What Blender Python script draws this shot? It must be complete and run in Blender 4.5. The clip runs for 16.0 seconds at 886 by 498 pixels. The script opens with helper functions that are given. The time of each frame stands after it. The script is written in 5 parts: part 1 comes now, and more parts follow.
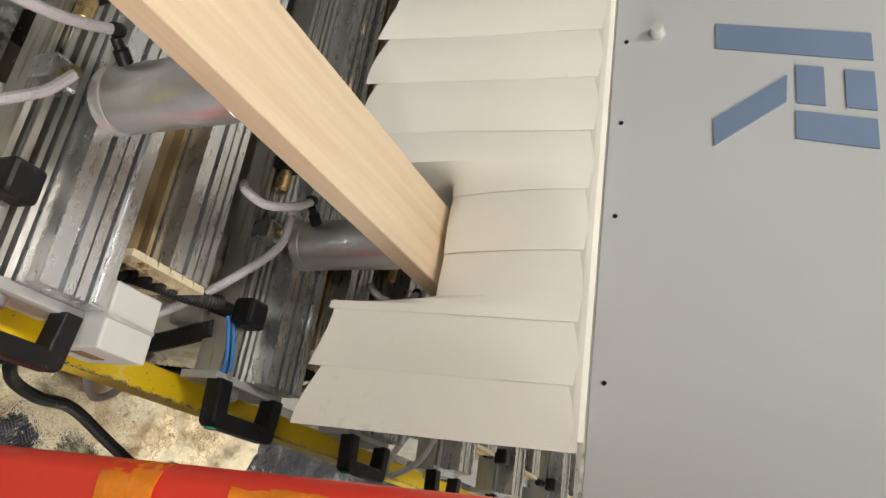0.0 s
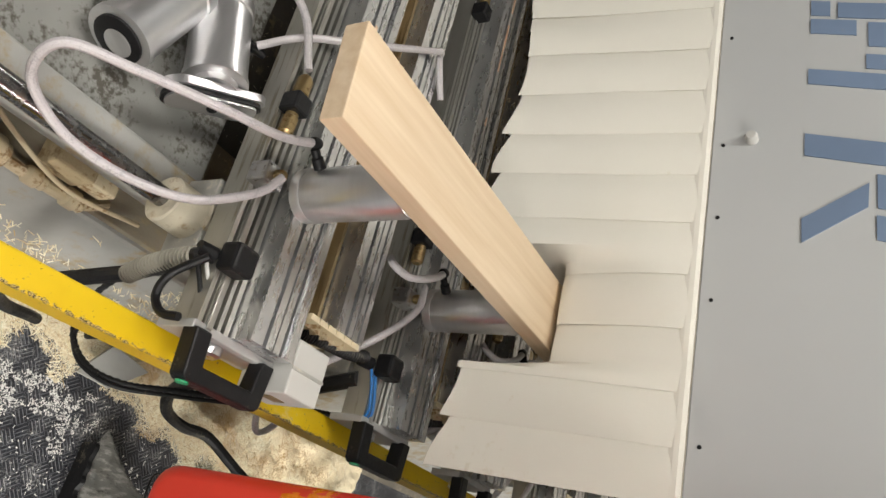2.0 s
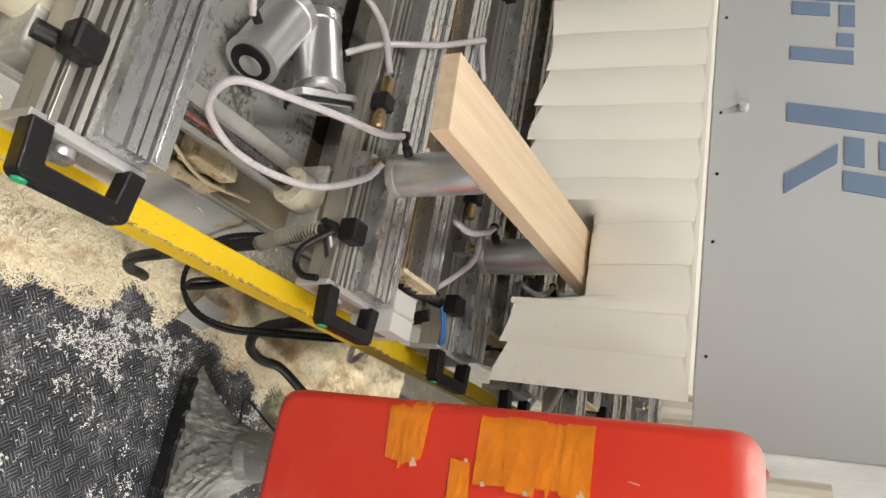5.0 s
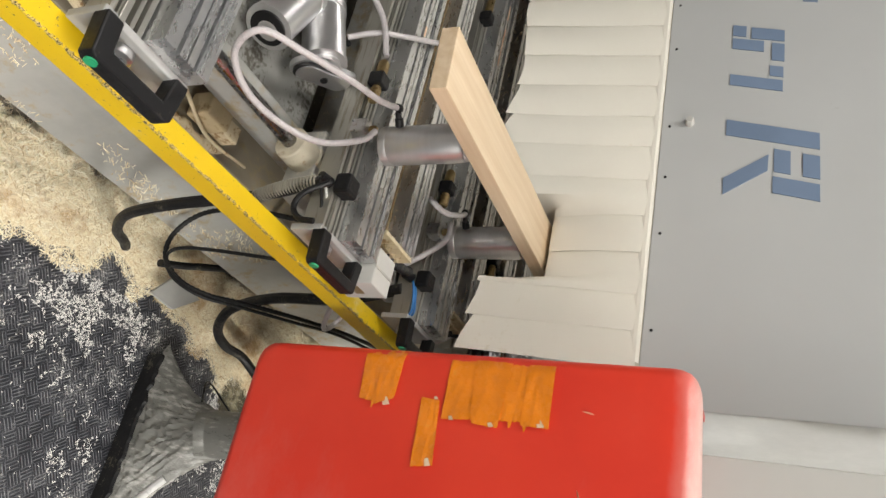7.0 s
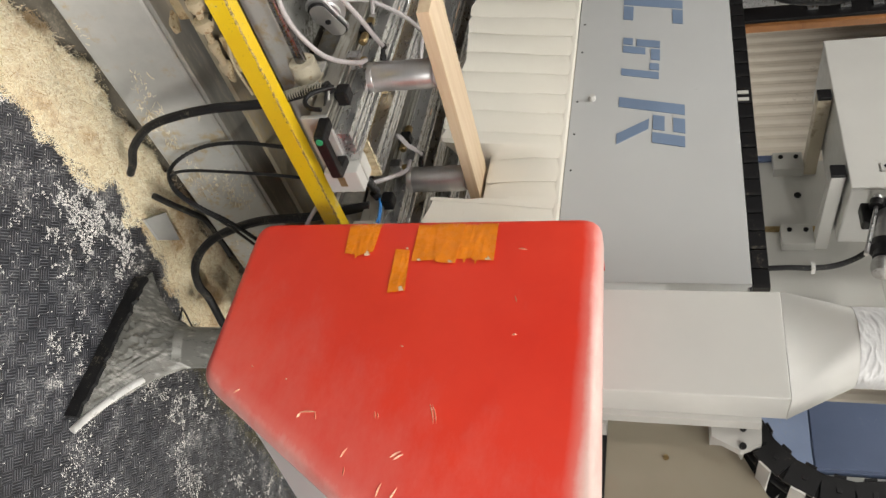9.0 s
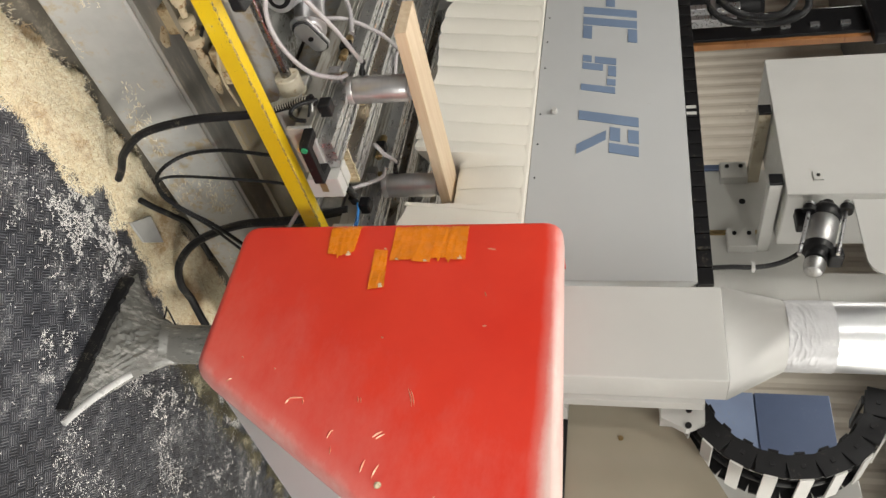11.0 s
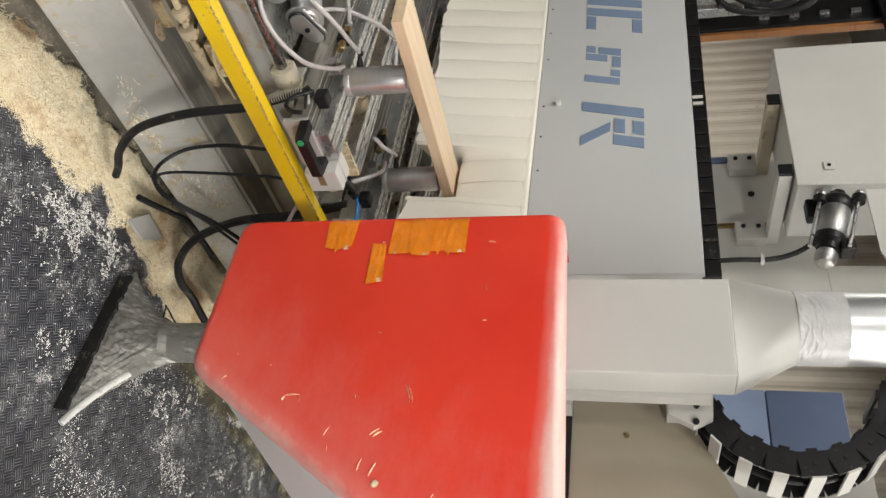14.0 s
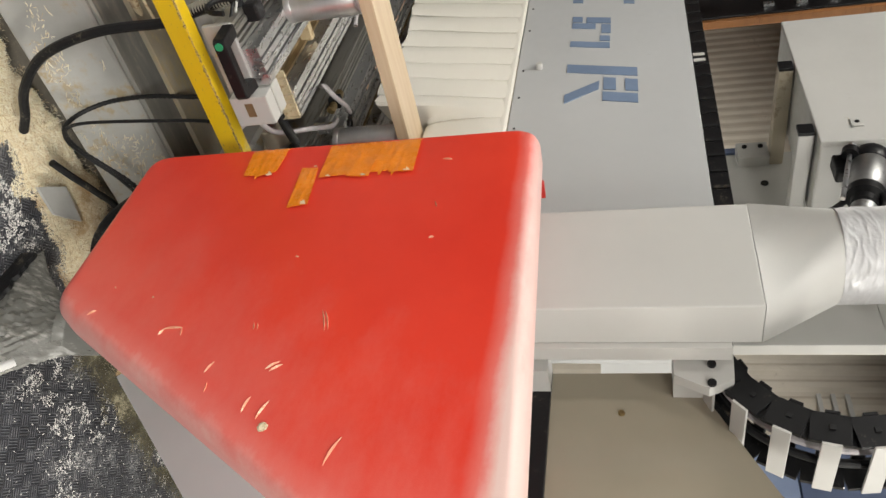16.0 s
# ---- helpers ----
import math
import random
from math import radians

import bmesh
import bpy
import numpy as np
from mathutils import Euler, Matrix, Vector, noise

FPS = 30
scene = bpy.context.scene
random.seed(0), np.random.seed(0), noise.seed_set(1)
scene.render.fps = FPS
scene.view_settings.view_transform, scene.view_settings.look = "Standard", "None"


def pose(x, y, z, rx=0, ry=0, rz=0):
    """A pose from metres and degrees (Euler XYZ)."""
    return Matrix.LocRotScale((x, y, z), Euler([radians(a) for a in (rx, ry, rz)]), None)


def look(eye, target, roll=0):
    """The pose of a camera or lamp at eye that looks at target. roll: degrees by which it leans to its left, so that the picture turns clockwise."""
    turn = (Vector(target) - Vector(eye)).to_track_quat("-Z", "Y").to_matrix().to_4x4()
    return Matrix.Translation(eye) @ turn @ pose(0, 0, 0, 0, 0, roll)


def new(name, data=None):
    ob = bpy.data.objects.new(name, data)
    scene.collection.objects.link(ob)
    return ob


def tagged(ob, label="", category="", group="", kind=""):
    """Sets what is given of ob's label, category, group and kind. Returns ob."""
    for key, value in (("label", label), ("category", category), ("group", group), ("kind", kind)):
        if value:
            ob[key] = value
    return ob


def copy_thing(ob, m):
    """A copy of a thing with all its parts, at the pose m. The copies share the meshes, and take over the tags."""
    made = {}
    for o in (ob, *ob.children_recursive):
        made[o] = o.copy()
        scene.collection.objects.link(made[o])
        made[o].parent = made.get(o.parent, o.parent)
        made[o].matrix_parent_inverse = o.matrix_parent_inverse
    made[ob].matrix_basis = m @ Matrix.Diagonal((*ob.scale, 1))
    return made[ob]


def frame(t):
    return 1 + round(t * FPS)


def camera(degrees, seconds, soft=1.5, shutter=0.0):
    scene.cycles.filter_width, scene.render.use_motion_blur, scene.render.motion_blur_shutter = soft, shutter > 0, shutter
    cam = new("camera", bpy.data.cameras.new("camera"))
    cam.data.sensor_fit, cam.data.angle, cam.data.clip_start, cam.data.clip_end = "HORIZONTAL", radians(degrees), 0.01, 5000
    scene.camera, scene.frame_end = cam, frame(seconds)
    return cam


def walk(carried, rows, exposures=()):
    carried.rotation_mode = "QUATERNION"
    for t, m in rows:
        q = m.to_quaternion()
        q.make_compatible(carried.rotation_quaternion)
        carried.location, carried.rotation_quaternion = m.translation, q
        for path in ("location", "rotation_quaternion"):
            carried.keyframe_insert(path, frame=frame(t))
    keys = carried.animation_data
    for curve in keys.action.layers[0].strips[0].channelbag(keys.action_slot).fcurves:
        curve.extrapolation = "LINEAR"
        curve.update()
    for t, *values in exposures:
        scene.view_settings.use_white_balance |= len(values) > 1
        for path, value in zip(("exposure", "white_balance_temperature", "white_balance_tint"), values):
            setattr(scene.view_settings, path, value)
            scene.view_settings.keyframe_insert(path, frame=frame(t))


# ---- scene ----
cam = camera(60.6, 16.0)
PATH = [
    (0, (0.045, 0.005, 1.626), (-0.716, 1.666, 0.814), 88.5),
    (0.5, (0.041, 0.003, 1.621), (-0.682, 1.635, 0.719), 88.6),
    (1, (0.051, -0.016, 1.62), (-0.662, 1.59, 0.665), 88.5),
    (1.5, (0.071, -0.078, 1.627), (-0.707, 1.48, 0.645), 88.7),
    (2, (0.093, -0.204, 1.639), (-0.738, 1.329, 0.659), 89.1),
    (2.5, (0.065, -0.374, 1.65), (-0.703, 1.186, 0.662), 88.5),
    (3, (0.058, -0.476, 1.648), (-0.552, 1.151, 0.656), 89.4),
    (3.5, (0.061, -0.524, 1.652), (-0.498, 1.127, 0.673), 89.9),
    (4, (0.065, -0.547, 1.655), (-0.475, 1.115, 0.682), 90.1),
    (4.2, (0.062, -0.547, 1.654), (-0.474, 1.114, 0.676), 90.2),
    (6.3, (0.425, -0.513, 1.685), (-0.49, 1.038, 0.813), 89.4),
    (6.5, (0.412, -0.528, 1.678), (-0.491, 1.032, 0.812), 90.0),
    (7, (0.445, -0.598, 1.662), (-0.417, 1.016, 0.855), 90.8),
    (7.5, (0.663, -0.591, 1.688), (-0.266, 1.027, 0.968), 90.0),
    (8, (0.856, -0.595, 1.675), (-0.169, 0.996, 1.026), 89.9),
    (8.5, (1.018, -0.666, 1.678), (-0.073, 0.886, 1.045), 89.9),
    (9, (1.149, -0.723, 1.688), (-0.015, 0.803, 1.126), 90.0),
    (9.2, (1.188, -0.716, 1.681), (-0.017, 0.788, 1.147), 90.1),
    (11.5, (1.266, -0.866, 1.71), (0.093, 0.689, 1.255), 89.9),
    (12, (1.257, -0.866, 1.689), (0.113, 0.71, 1.233), 89.7),
    (12.5, (1.252, -0.851, 1.704), (0.109, 0.716, 1.216), 89.4),
    (13, (1.229, -0.852, 1.697), (0.09, 0.719, 1.211), 89.8),
    (13.5, (1.227, -0.817, 1.705), (0.071, 0.739, 1.215), 89.8),
    (14, (1.251, -0.794, 1.722), (0.059, 0.733, 1.225), 89.4),
    (14.5, (1.236, -0.799, 1.723), (0.045, 0.729, 1.229), 89.5),
    (15, (1.217, -0.745, 1.71), (-0.032, 0.741, 1.229), 89.1),
    (15.5, (1.239, -0.484, 1.685), (-0.098, 0.937, 1.246), 88.8),
    (16, (1.289, -0.198, 1.735), (-0.129, 1.120, 1.234), 88.0),
]
walk(cam, [(t, look(eye, target, roll)) for t, eye, target, roll in PATH])

# ---- light: assumed fluorescent fittings, out of view under the workshop ceiling ----
world = bpy.data.worlds.new("workshop_air")
world.use_nodes = True
scene.world = world
world.node_tree.nodes["Background"].inputs[0].default_value = (1.0, 0.97, 0.93, 1)
world.node_tree.nodes["Background"].inputs[1].default_value = 0.01
# x=4.6 pair and x=-4.9 added to brighten hull, duct and back wall
LAMPS = [(-0.8, -0.6, 50), (1.9, -0.8, 51), (-0.8, 2.9, 35), (1.9, 2.9, 44), (-4.9, 2.0, 116), (0.6, -3.4, 97), (4.6, -1.2, 290), (4.6, 2.4, 360)]
for lx, ly, watts in LAMPS:
    lamp = bpy.data.lights.new("tube_light", "AREA")
    lamp.shape, lamp.size, lamp.size_y, lamp.energy, lamp.color = "RECTANGLE", 0.30, 1.5, watts, (1.0, 0.965, 0.90)
    ob = new("tube_light", lamp)
    ob.matrix_world = pose(lx, ly, 3.52)

# ---- materials ----
def node_mat(name, color, rough=0.5, metal=0.0):
    m = bpy.data.materials.new(name)
    m.use_nodes = True
    b = m.node_tree.nodes["Principled BSDF"]
    b.inputs["Base Color"].default_value = (*color, 1)
    b.inputs["Roughness"].default_value = rough
    b.inputs["Metallic"].default_value = metal
    return m, m.node_tree, b


def coords(nt, scale=(1, 1, 1), kind="Object"):
    tc, mp = nt.nodes.new("ShaderNodeTexCoord"), nt.nodes.new("ShaderNodeMapping")
    mp.inputs["Scale"].default_value = scale
    nt.links.new(tc.outputs[kind], mp.inputs["Vector"])
    return mp.outputs["Vector"]


def noise_tex(nt, vec, scale, detail=4, rough=0.55):
    n = nt.nodes.new("ShaderNodeTexNoise")
    n.inputs["Scale"].default_value, n.inputs["Detail"].default_value, n.inputs["Roughness"].default_value = scale, detail, rough
    nt.links.new(vec, n.inputs["Vector"])
    return n.outputs["Fac"]


def ramp(nt, fac, stops):
    r = nt.nodes.new("ShaderNodeValToRGB")
    els = r.color_ramp.elements
    while len(els) < len(stops):
        els.new(0.5)
    for e, (p, c) in zip(els, stops):
        e.position, e.color = p, (*c, 1) if len(c) == 3 else c
    nt.links.new(fac, r.inputs["Fac"])
    return r.outputs["Color"]


def mixed(nt, fac, a, b):
    x = nt.nodes.new("ShaderNodeMix")
    x.data_type = "RGBA"
    for sock, v in ((x.inputs[0], fac), (x.inputs[6], a), (x.inputs[7], b)):
        if isinstance(v, bpy.types.NodeSocket):
            nt.links.new(v, sock)
        else:
            sock.default_value = v if isinstance(v, float) else (*v, 1)
    return x.outputs[2]


def maths(nt, op, a, b=0.5):
    x = nt.nodes.new("ShaderNodeMath")
    x.operation = op
    for sock, v in ((x.inputs[0], a), (x.inputs[1], b)):
        if isinstance(v, bpy.types.NodeSocket):
            nt.links.new(v, sock)
        else:
            sock.default_value = v
    return x.outputs[0]


def bump(nt, b, height, strength=0.3, dist=0.002):
    n = nt.nodes.new("ShaderNodeBump")
    n.inputs["Strength"].default_value, n.inputs["Distance"].default_value = strength, dist
    nt.links.new(height, n.inputs["Height"])
    nt.links.new(n.outputs[0], b.inputs["Normal"])


def worn(name, base, spot, rough=0.5, metal=0.0, big=4.0, small=60.0, amount=0.62, stretch=(1, 1, 1), relief=0.15, rough_var=0.12, tone=0.12):
    """Paint, metal or plastic with broad tone changes and small spots of dirt or wear."""
    m, nt, b = node_mat(name, base, rough, metal)
    v = coords(nt, stretch)
    n1, n2, n3 = noise_tex(nt, v, big, 5), noise_tex(nt, v, small, 5, 0.65), noise_tex(nt, v, small * 4, 2)
    lo, hi = tuple(c * (1 - tone) for c in base), tuple(min(1, c * (1 + tone)) for c in base)
    c1 = ramp(nt, n1, [(0.3, lo), (0.7, hi)])
    blend = maths(nt, "MULTIPLY", n1, n2)
    mask = ramp(nt, blend, [(amount * 0.5, (0, 0, 0)), (amount * 0.5 + 0.09, (1, 1, 1))])
    nt.links.new(mixed(nt, mask, c1, spot), b.inputs["Base Color"])
    rr = ramp(nt, n2, [(0.3, (max(0, rough - rough_var),) * 3), (0.7, (min(1, rough + rough_var),) * 3)])
    nt.links.new(rr, b.inputs["Roughness"])
    bump(nt, b, n3, relief, 0.001)
    return m


# grimy steel, its colour also darkened for the shade deep between consoles
GLOOM = worn("grimy_shaded_steel", (0.085, 0.075, 0.060), (0.22, 0.18, 0.12), 0.7, 0.0, 5, 40, 0.60, relief=0.4, tone=0.3)
ALU = worn("aluminium_profile", (0.66, 0.665, 0.675), (0.59, 0.585, 0.57), 0.29, 0.9, 6, 50, 0.70, (0.6, 2, 2), 0.06, rough_var=0.05, tone=0.07)
ALU_OLD = worn("tarnished_aluminium", (0.45, 0.44, 0.40), (0.30, 0.27, 0.21), 0.40, 0.8, 5, 40, 0.56, (0.3, 4, 4), 0.15)
ALU_BROWN = worn("resin_stained_aluminium", (0.32, 0.24, 0.13), (0.15, 0.10, 0.045), 0.45, 0.5, 6, 40, 0.56, (0.3, 4, 4), 0.15)
CUP = worn("turned_aluminium", (0.76, 0.76, 0.77), (0.66, 0.66, 0.67), 0.34, 0.9, 5, 60, 0.8, (1, 1, 12), 0.05, 0.06, 0.05)
STEEL = worn("ground_steel", (0.52, 0.52, 0.53), (0.33, 0.28, 0.22), 0.33, 1.0, 6, 60, 0.66)
DARKSTEEL = worn("oiled_dark_steel", (0.26, 0.255, 0.25), (0.30, 0.25, 0.18), 0.26, 1.0, 6, 60, 0.58)
ENDPLATE = worn("cast_end_plate", (0.46, 0.46, 0.45), (0.30, 0.27, 0.22), 0.62, 0.35, 8, 60, 0.62)
TRAY = worn("dust_stained_tray", (0.30, 0.265, 0.20), (0.40, 0.33, 0.21), 0.7, 0.0, 6, 50, 0.58, (1, 0.6, 1), relief=0.4, tone=0.25)
ARM = worn("dusty_beige_paint", (0.42, 0.37, 0.28), (0.30, 0.25, 0.18), 0.5, 0.0, 5, 40, 0.62)
BRASS = worn("brass", (0.42, 0.31, 0.15), (0.25, 0.16, 0.07), 0.34, 0.9, 30, 120, 0.6)
POLISHED = worn("polished_aluminium", (0.40, 0.40, 0.395), (0.30, 0.29, 0.27), 0.46, 0.95, 12, 80, 0.62)
# dark tone set to cut the light bounced off unseen walls and ceiling
HALL = worn("grey_hall_paint", (0.20, 0.20, 0.195), (0.16, 0.16, 0.155), 0.7, 0.0, 1.5, 20, 0.7)
SPRING = worn("grey_corrugated_conduit", (0.36, 0.34, 0.29), (0.22, 0.20, 0.16), 0.5, 0.2, 20, 90, 0.6)
GREY = worn("light_grey_paint", (0.50, 0.51, 0.51), (0.42, 0.42, 0.40), 0.45, 0.0, 2.0, 30, 0.78, relief=0.05, tone=0.04)
HULL = worn("pale_grey_hull_paint", (0.78, 0.79, 0.80), (0.55, 0.55, 0.54), 0.42, 0.0, 2.0, 30, 0.78, relief=0.05, tone=0.05)
WHITE = worn("off_white_paint", (0.53, 0.525, 0.50), (0.42, 0.38, 0.30), 0.45, 0.0, 3, 40, 0.80, relief=0.06, tone=0.05)
BASEPAINT = worn("chipped_white_paint", (0.41, 0.41, 0.39), (0.40, 0.33, 0.22), 0.40, 0.1, 4, 26, 0.53, relief=0.25, tone=0.22)
DUSTED = worn("dusty_grey_sheet", (0.42, 0.415, 0.385), (0.60, 0.57, 0.49), 0.5, 0.25, 5, 40, 0.58, (4, 0.7, 4), relief=0.2, tone=0.25)
BLUE = worn("slate_blue_paint", (0.115, 0.155, 0.265), (0.16, 0.2, 0.3), 0.45, 0.0, 3, 60, 0.7, relief=0.05)
PALEBLUE = worn("blue_grey_paint", (0.18, 0.245, 0.36), (0.22, 0.27, 0.36), 0.5, 0.0, 3, 60, 0.7, relief=0.03)
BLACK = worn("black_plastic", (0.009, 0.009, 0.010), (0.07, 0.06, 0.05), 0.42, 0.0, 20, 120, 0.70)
RUBBER = worn("black_rubber", (0.014, 0.014, 0.015), (0.10, 0.09, 0.07), 0.5, 0.0, 20, 120, 0.64)
for dull in (BLACK, RUBBER):
    dull.node_tree.nodes["Principled BSDF"].inputs["Specular IOR Level"].default_value = 0.28
RED = worn("red_vinyl", (0.60, 0.040, 0.030), (0.62, 0.11, 0.09), 0.40, 0.0, 4, 26, 0.70, relief=0.12, tone=0.06)
ORANGE = worn("orange_cloth_tape", (0.80, 0.23, 0.014), (0.82, 0.30, 0.045), 0.27, 0.0, 14, 60, 0.70, relief=0.5)
TORN = worn("white_tape_backing", (0.80, 0.58, 0.42), (0.8, 0.7, 0.6), 0.6, 0.0)
CLOTH = worn("cream_bellows_fabric", (0.77, 0.74, 0.66), (0.72, 0.67, 0.56), 0.75, 0.0, 2, 60, 0.74, relief=0.1, tone=0.04)
HOSE = worn("clear_braided_hose", (0.50, 0.47, 0.48), (0.36, 0.34, 0.35), 0.30, 0.0, 60, 500, 0.5)
DUCTTAPE = worn("grey_duct_tape", (0.165, 0.165, 0.152), (0.33, 0.325, 0.30), 0.34, 0.1, 10, 40, 0.55, (2, 1, 0.6), relief=0.7)
PALETAPE = worn("pale_dusted_tape", (0.58, 0.58, 0.57), (0.40, 0.40, 0.39), 0.5, 0.0, 20, 60, 0.6, relief=0.5)
TIN = worn("galvanised_tin", (0.72, 0.73, 0.74), (0.64, 0.64, 0.64), 0.36, 0.95, 4, 20, 0.75, relief=0.04, rough_var=0.05, tone=0.05)
SILVERTAPE = worn("silver_tape", (0.50, 0.50, 0.505), (0.62, 0.62, 0.61), 0.48, 0.2, 14, 50, 0.60, relief=0.3)
OAK = worn("varnished_timber", (0.33, 0.14, 0.045), (0.20, 0.08, 0.025), 0.5, 0.0, 4, 40, 0.6, (1, 1, 8))


def make_wood():
    """Planed pine: long streaks along the board, finer pores, slightly pink edges."""
    m, nt, b = node_mat("planed_pine", (0.6, 0.43, 0.26), 0.5)
    v = coords(nt, (11, 0.55, 11))
    n = noise_tex(nt, v, 5.0, 6, 0.6)
    w = nt.nodes.new("ShaderNodeTexWave")
    w.wave_type, w.bands_direction = "BANDS", "X"
    w.inputs["Scale"].default_value, w.inputs["Distortion"].default_value, w.inputs["Detail"].default_value, w.inputs["Detail Scale"].default_value = 0.9, 6.0, 3.0, 1.2
    nt.links.new(v, w.inputs["Vector"])
    c1 = ramp(nt, w.outputs["Fac"], [(0.0, (0.70, 0.55, 0.38)), (0.6, (0.67, 0.51, 0.34)), (1.0, (0.58, 0.41, 0.25))])
    c2 = ramp(nt, n, [(0.3, (0.74, 0.61, 0.45)), (0.66, (0.60, 0.45, 0.29))])
    nt.links.new(mixed(nt, 0.72, c1, c2), b.inputs["Base Color"])
    bump(nt, b, n, 0.08, 0.001)
    return m


def make_mat():
    """Black rubber mat with groups of raised bars, and sawdust trodden into it."""
    m, nt, b = node_mat("rubber_mat", (0.03, 0.03, 0.035), 0.55)
    v = coords(nt)
    sep = nt.nodes.new("ShaderNodeSeparateXYZ")
    nt.links.new(v, sep.inputs[0])
    # the mat lies askew to the machine: blocks of four bars, turned by turns
    laid = nt.nodes.new("ShaderNodeMapping")
    laid.inputs["Rotation"].default_value = (0, 0, radians(-35))
    nt.links.new(v, laid.inputs["Vector"])
    sp = nt.nodes.new("ShaderNodeSeparateXYZ")
    nt.links.new(laid.outputs[0], sp.inputs[0])
    ck = nt.nodes.new("ShaderNodeTexChecker")
    ck.inputs["Scale"].default_value = 1 / 0.034
    nt.links.new(laid.outputs[0], ck.inputs["Vector"])

    def strokes(along, across):
        """Four bars to a block, cut short of the block's ends."""
        wave = maths(nt, "COSINE", maths(nt, "MULTIPLY", across, 2 * math.pi * 4 / 0.034), 0)
        ends = maths(nt, "ABSOLUTE", maths(nt, "SINE", maths(nt, "MULTIPLY", along, math.pi / 0.034), 0))
        return maths(nt, "MULTIPLY", maths(nt, "MAXIMUM", maths(nt, "ADD", wave, -0.1), 0.0), maths(nt, "MINIMUM", maths(nt, "MULTIPLY", ends, 2.4), 1.0))

    pick = nt.nodes.new("ShaderNodeMix")
    nt.links.new(ck.outputs["Fac"], pick.inputs[0])
    nt.links.new(strokes(sp.outputs[1], sp.outputs[0]), pick.inputs[2])
    nt.links.new(strokes(sp.outputs[0], sp.outputs[1]), pick.inputs[3])
    bars = pick.outputs[0]
    big, mid, fine = noise_tex(nt, v, 3.4, 4, 0.6), noise_tex(nt, v, 15, 5, 0.66), noise_tex(nt, v, 190, 3, 0.65)
    # more dust towards the bed, less out on the gangway
    near = nt.nodes.new("ShaderNodeMapRange")
    for key, val in (("From Min", -0.15), ("From Max", 0.75), ("To Min", 0.035), ("To Max", -0.020)):
        near.inputs[key].default_value = val
    nt.links.new(sep.outputs[0], near.inputs["Value"])
    patch = maths(nt, "ADD", maths(nt, "ADD", maths(nt, "MULTIPLY", big, 0.34), maths(nt, "MULTIPLY", mid, 0.30)), near.outputs[0])
    # crisp flecks, thickest where the patches lie, a little rubbed off the bars
    level = maths(nt, "ADD", patch, maths(nt, "ADD", maths(nt, "MULTIPLY", noise_tex(nt, v, 75, 5, 0.75), 0.30), maths(nt, "MULTIPLY", fine, 0.34)))
    level = maths(nt, "SUBTRACT", level, maths(nt, "MULTIPLY", bars, 0.035))
    dust = ramp(nt, level, [(0.680, (0, 0, 0)), (0.730, (0.16, 0.16, 0.165)), (0.785, (0.85, 0.85, 0.85))])
    # grey film that lies over the whole mat, thin on the bars' flanks
    film = maths(nt, "ADD", maths(nt, "MULTIPLY", patch, 1.1), maths(nt, "ADD", maths(nt, "MULTIPLY", bars, maths(nt, "MULTIPLY", mid, 0.62)), maths(nt, "MULTIPLY", fine, 0.20)))
    haze = ramp(nt, film, [(0.38, (0.013, 0.014, 0.018)), (0.56, (0.042, 0.045, 0.056)), (0.82, (0.165, 0.170, 0.185))])
    saw = ramp(nt, fine, [(0.3, (0.48, 0.47, 0.45)), (0.7, (0.82, 0.81, 0.78))])
    nt.links.new(mixed(nt, dust, haze, saw), b.inputs["Base Color"])
    nt.links.new(ramp(nt, dust, [(0, (0.45, 0.45, 0.45)), (1, (0.9, 0.9, 0.9))]), b.inputs["Roughness"])
    bump(nt, b, maths(nt, "ADD", bars, maths(nt, "MULTIPLY", fine, 0.6)), 0.7, 0.003)
    return m


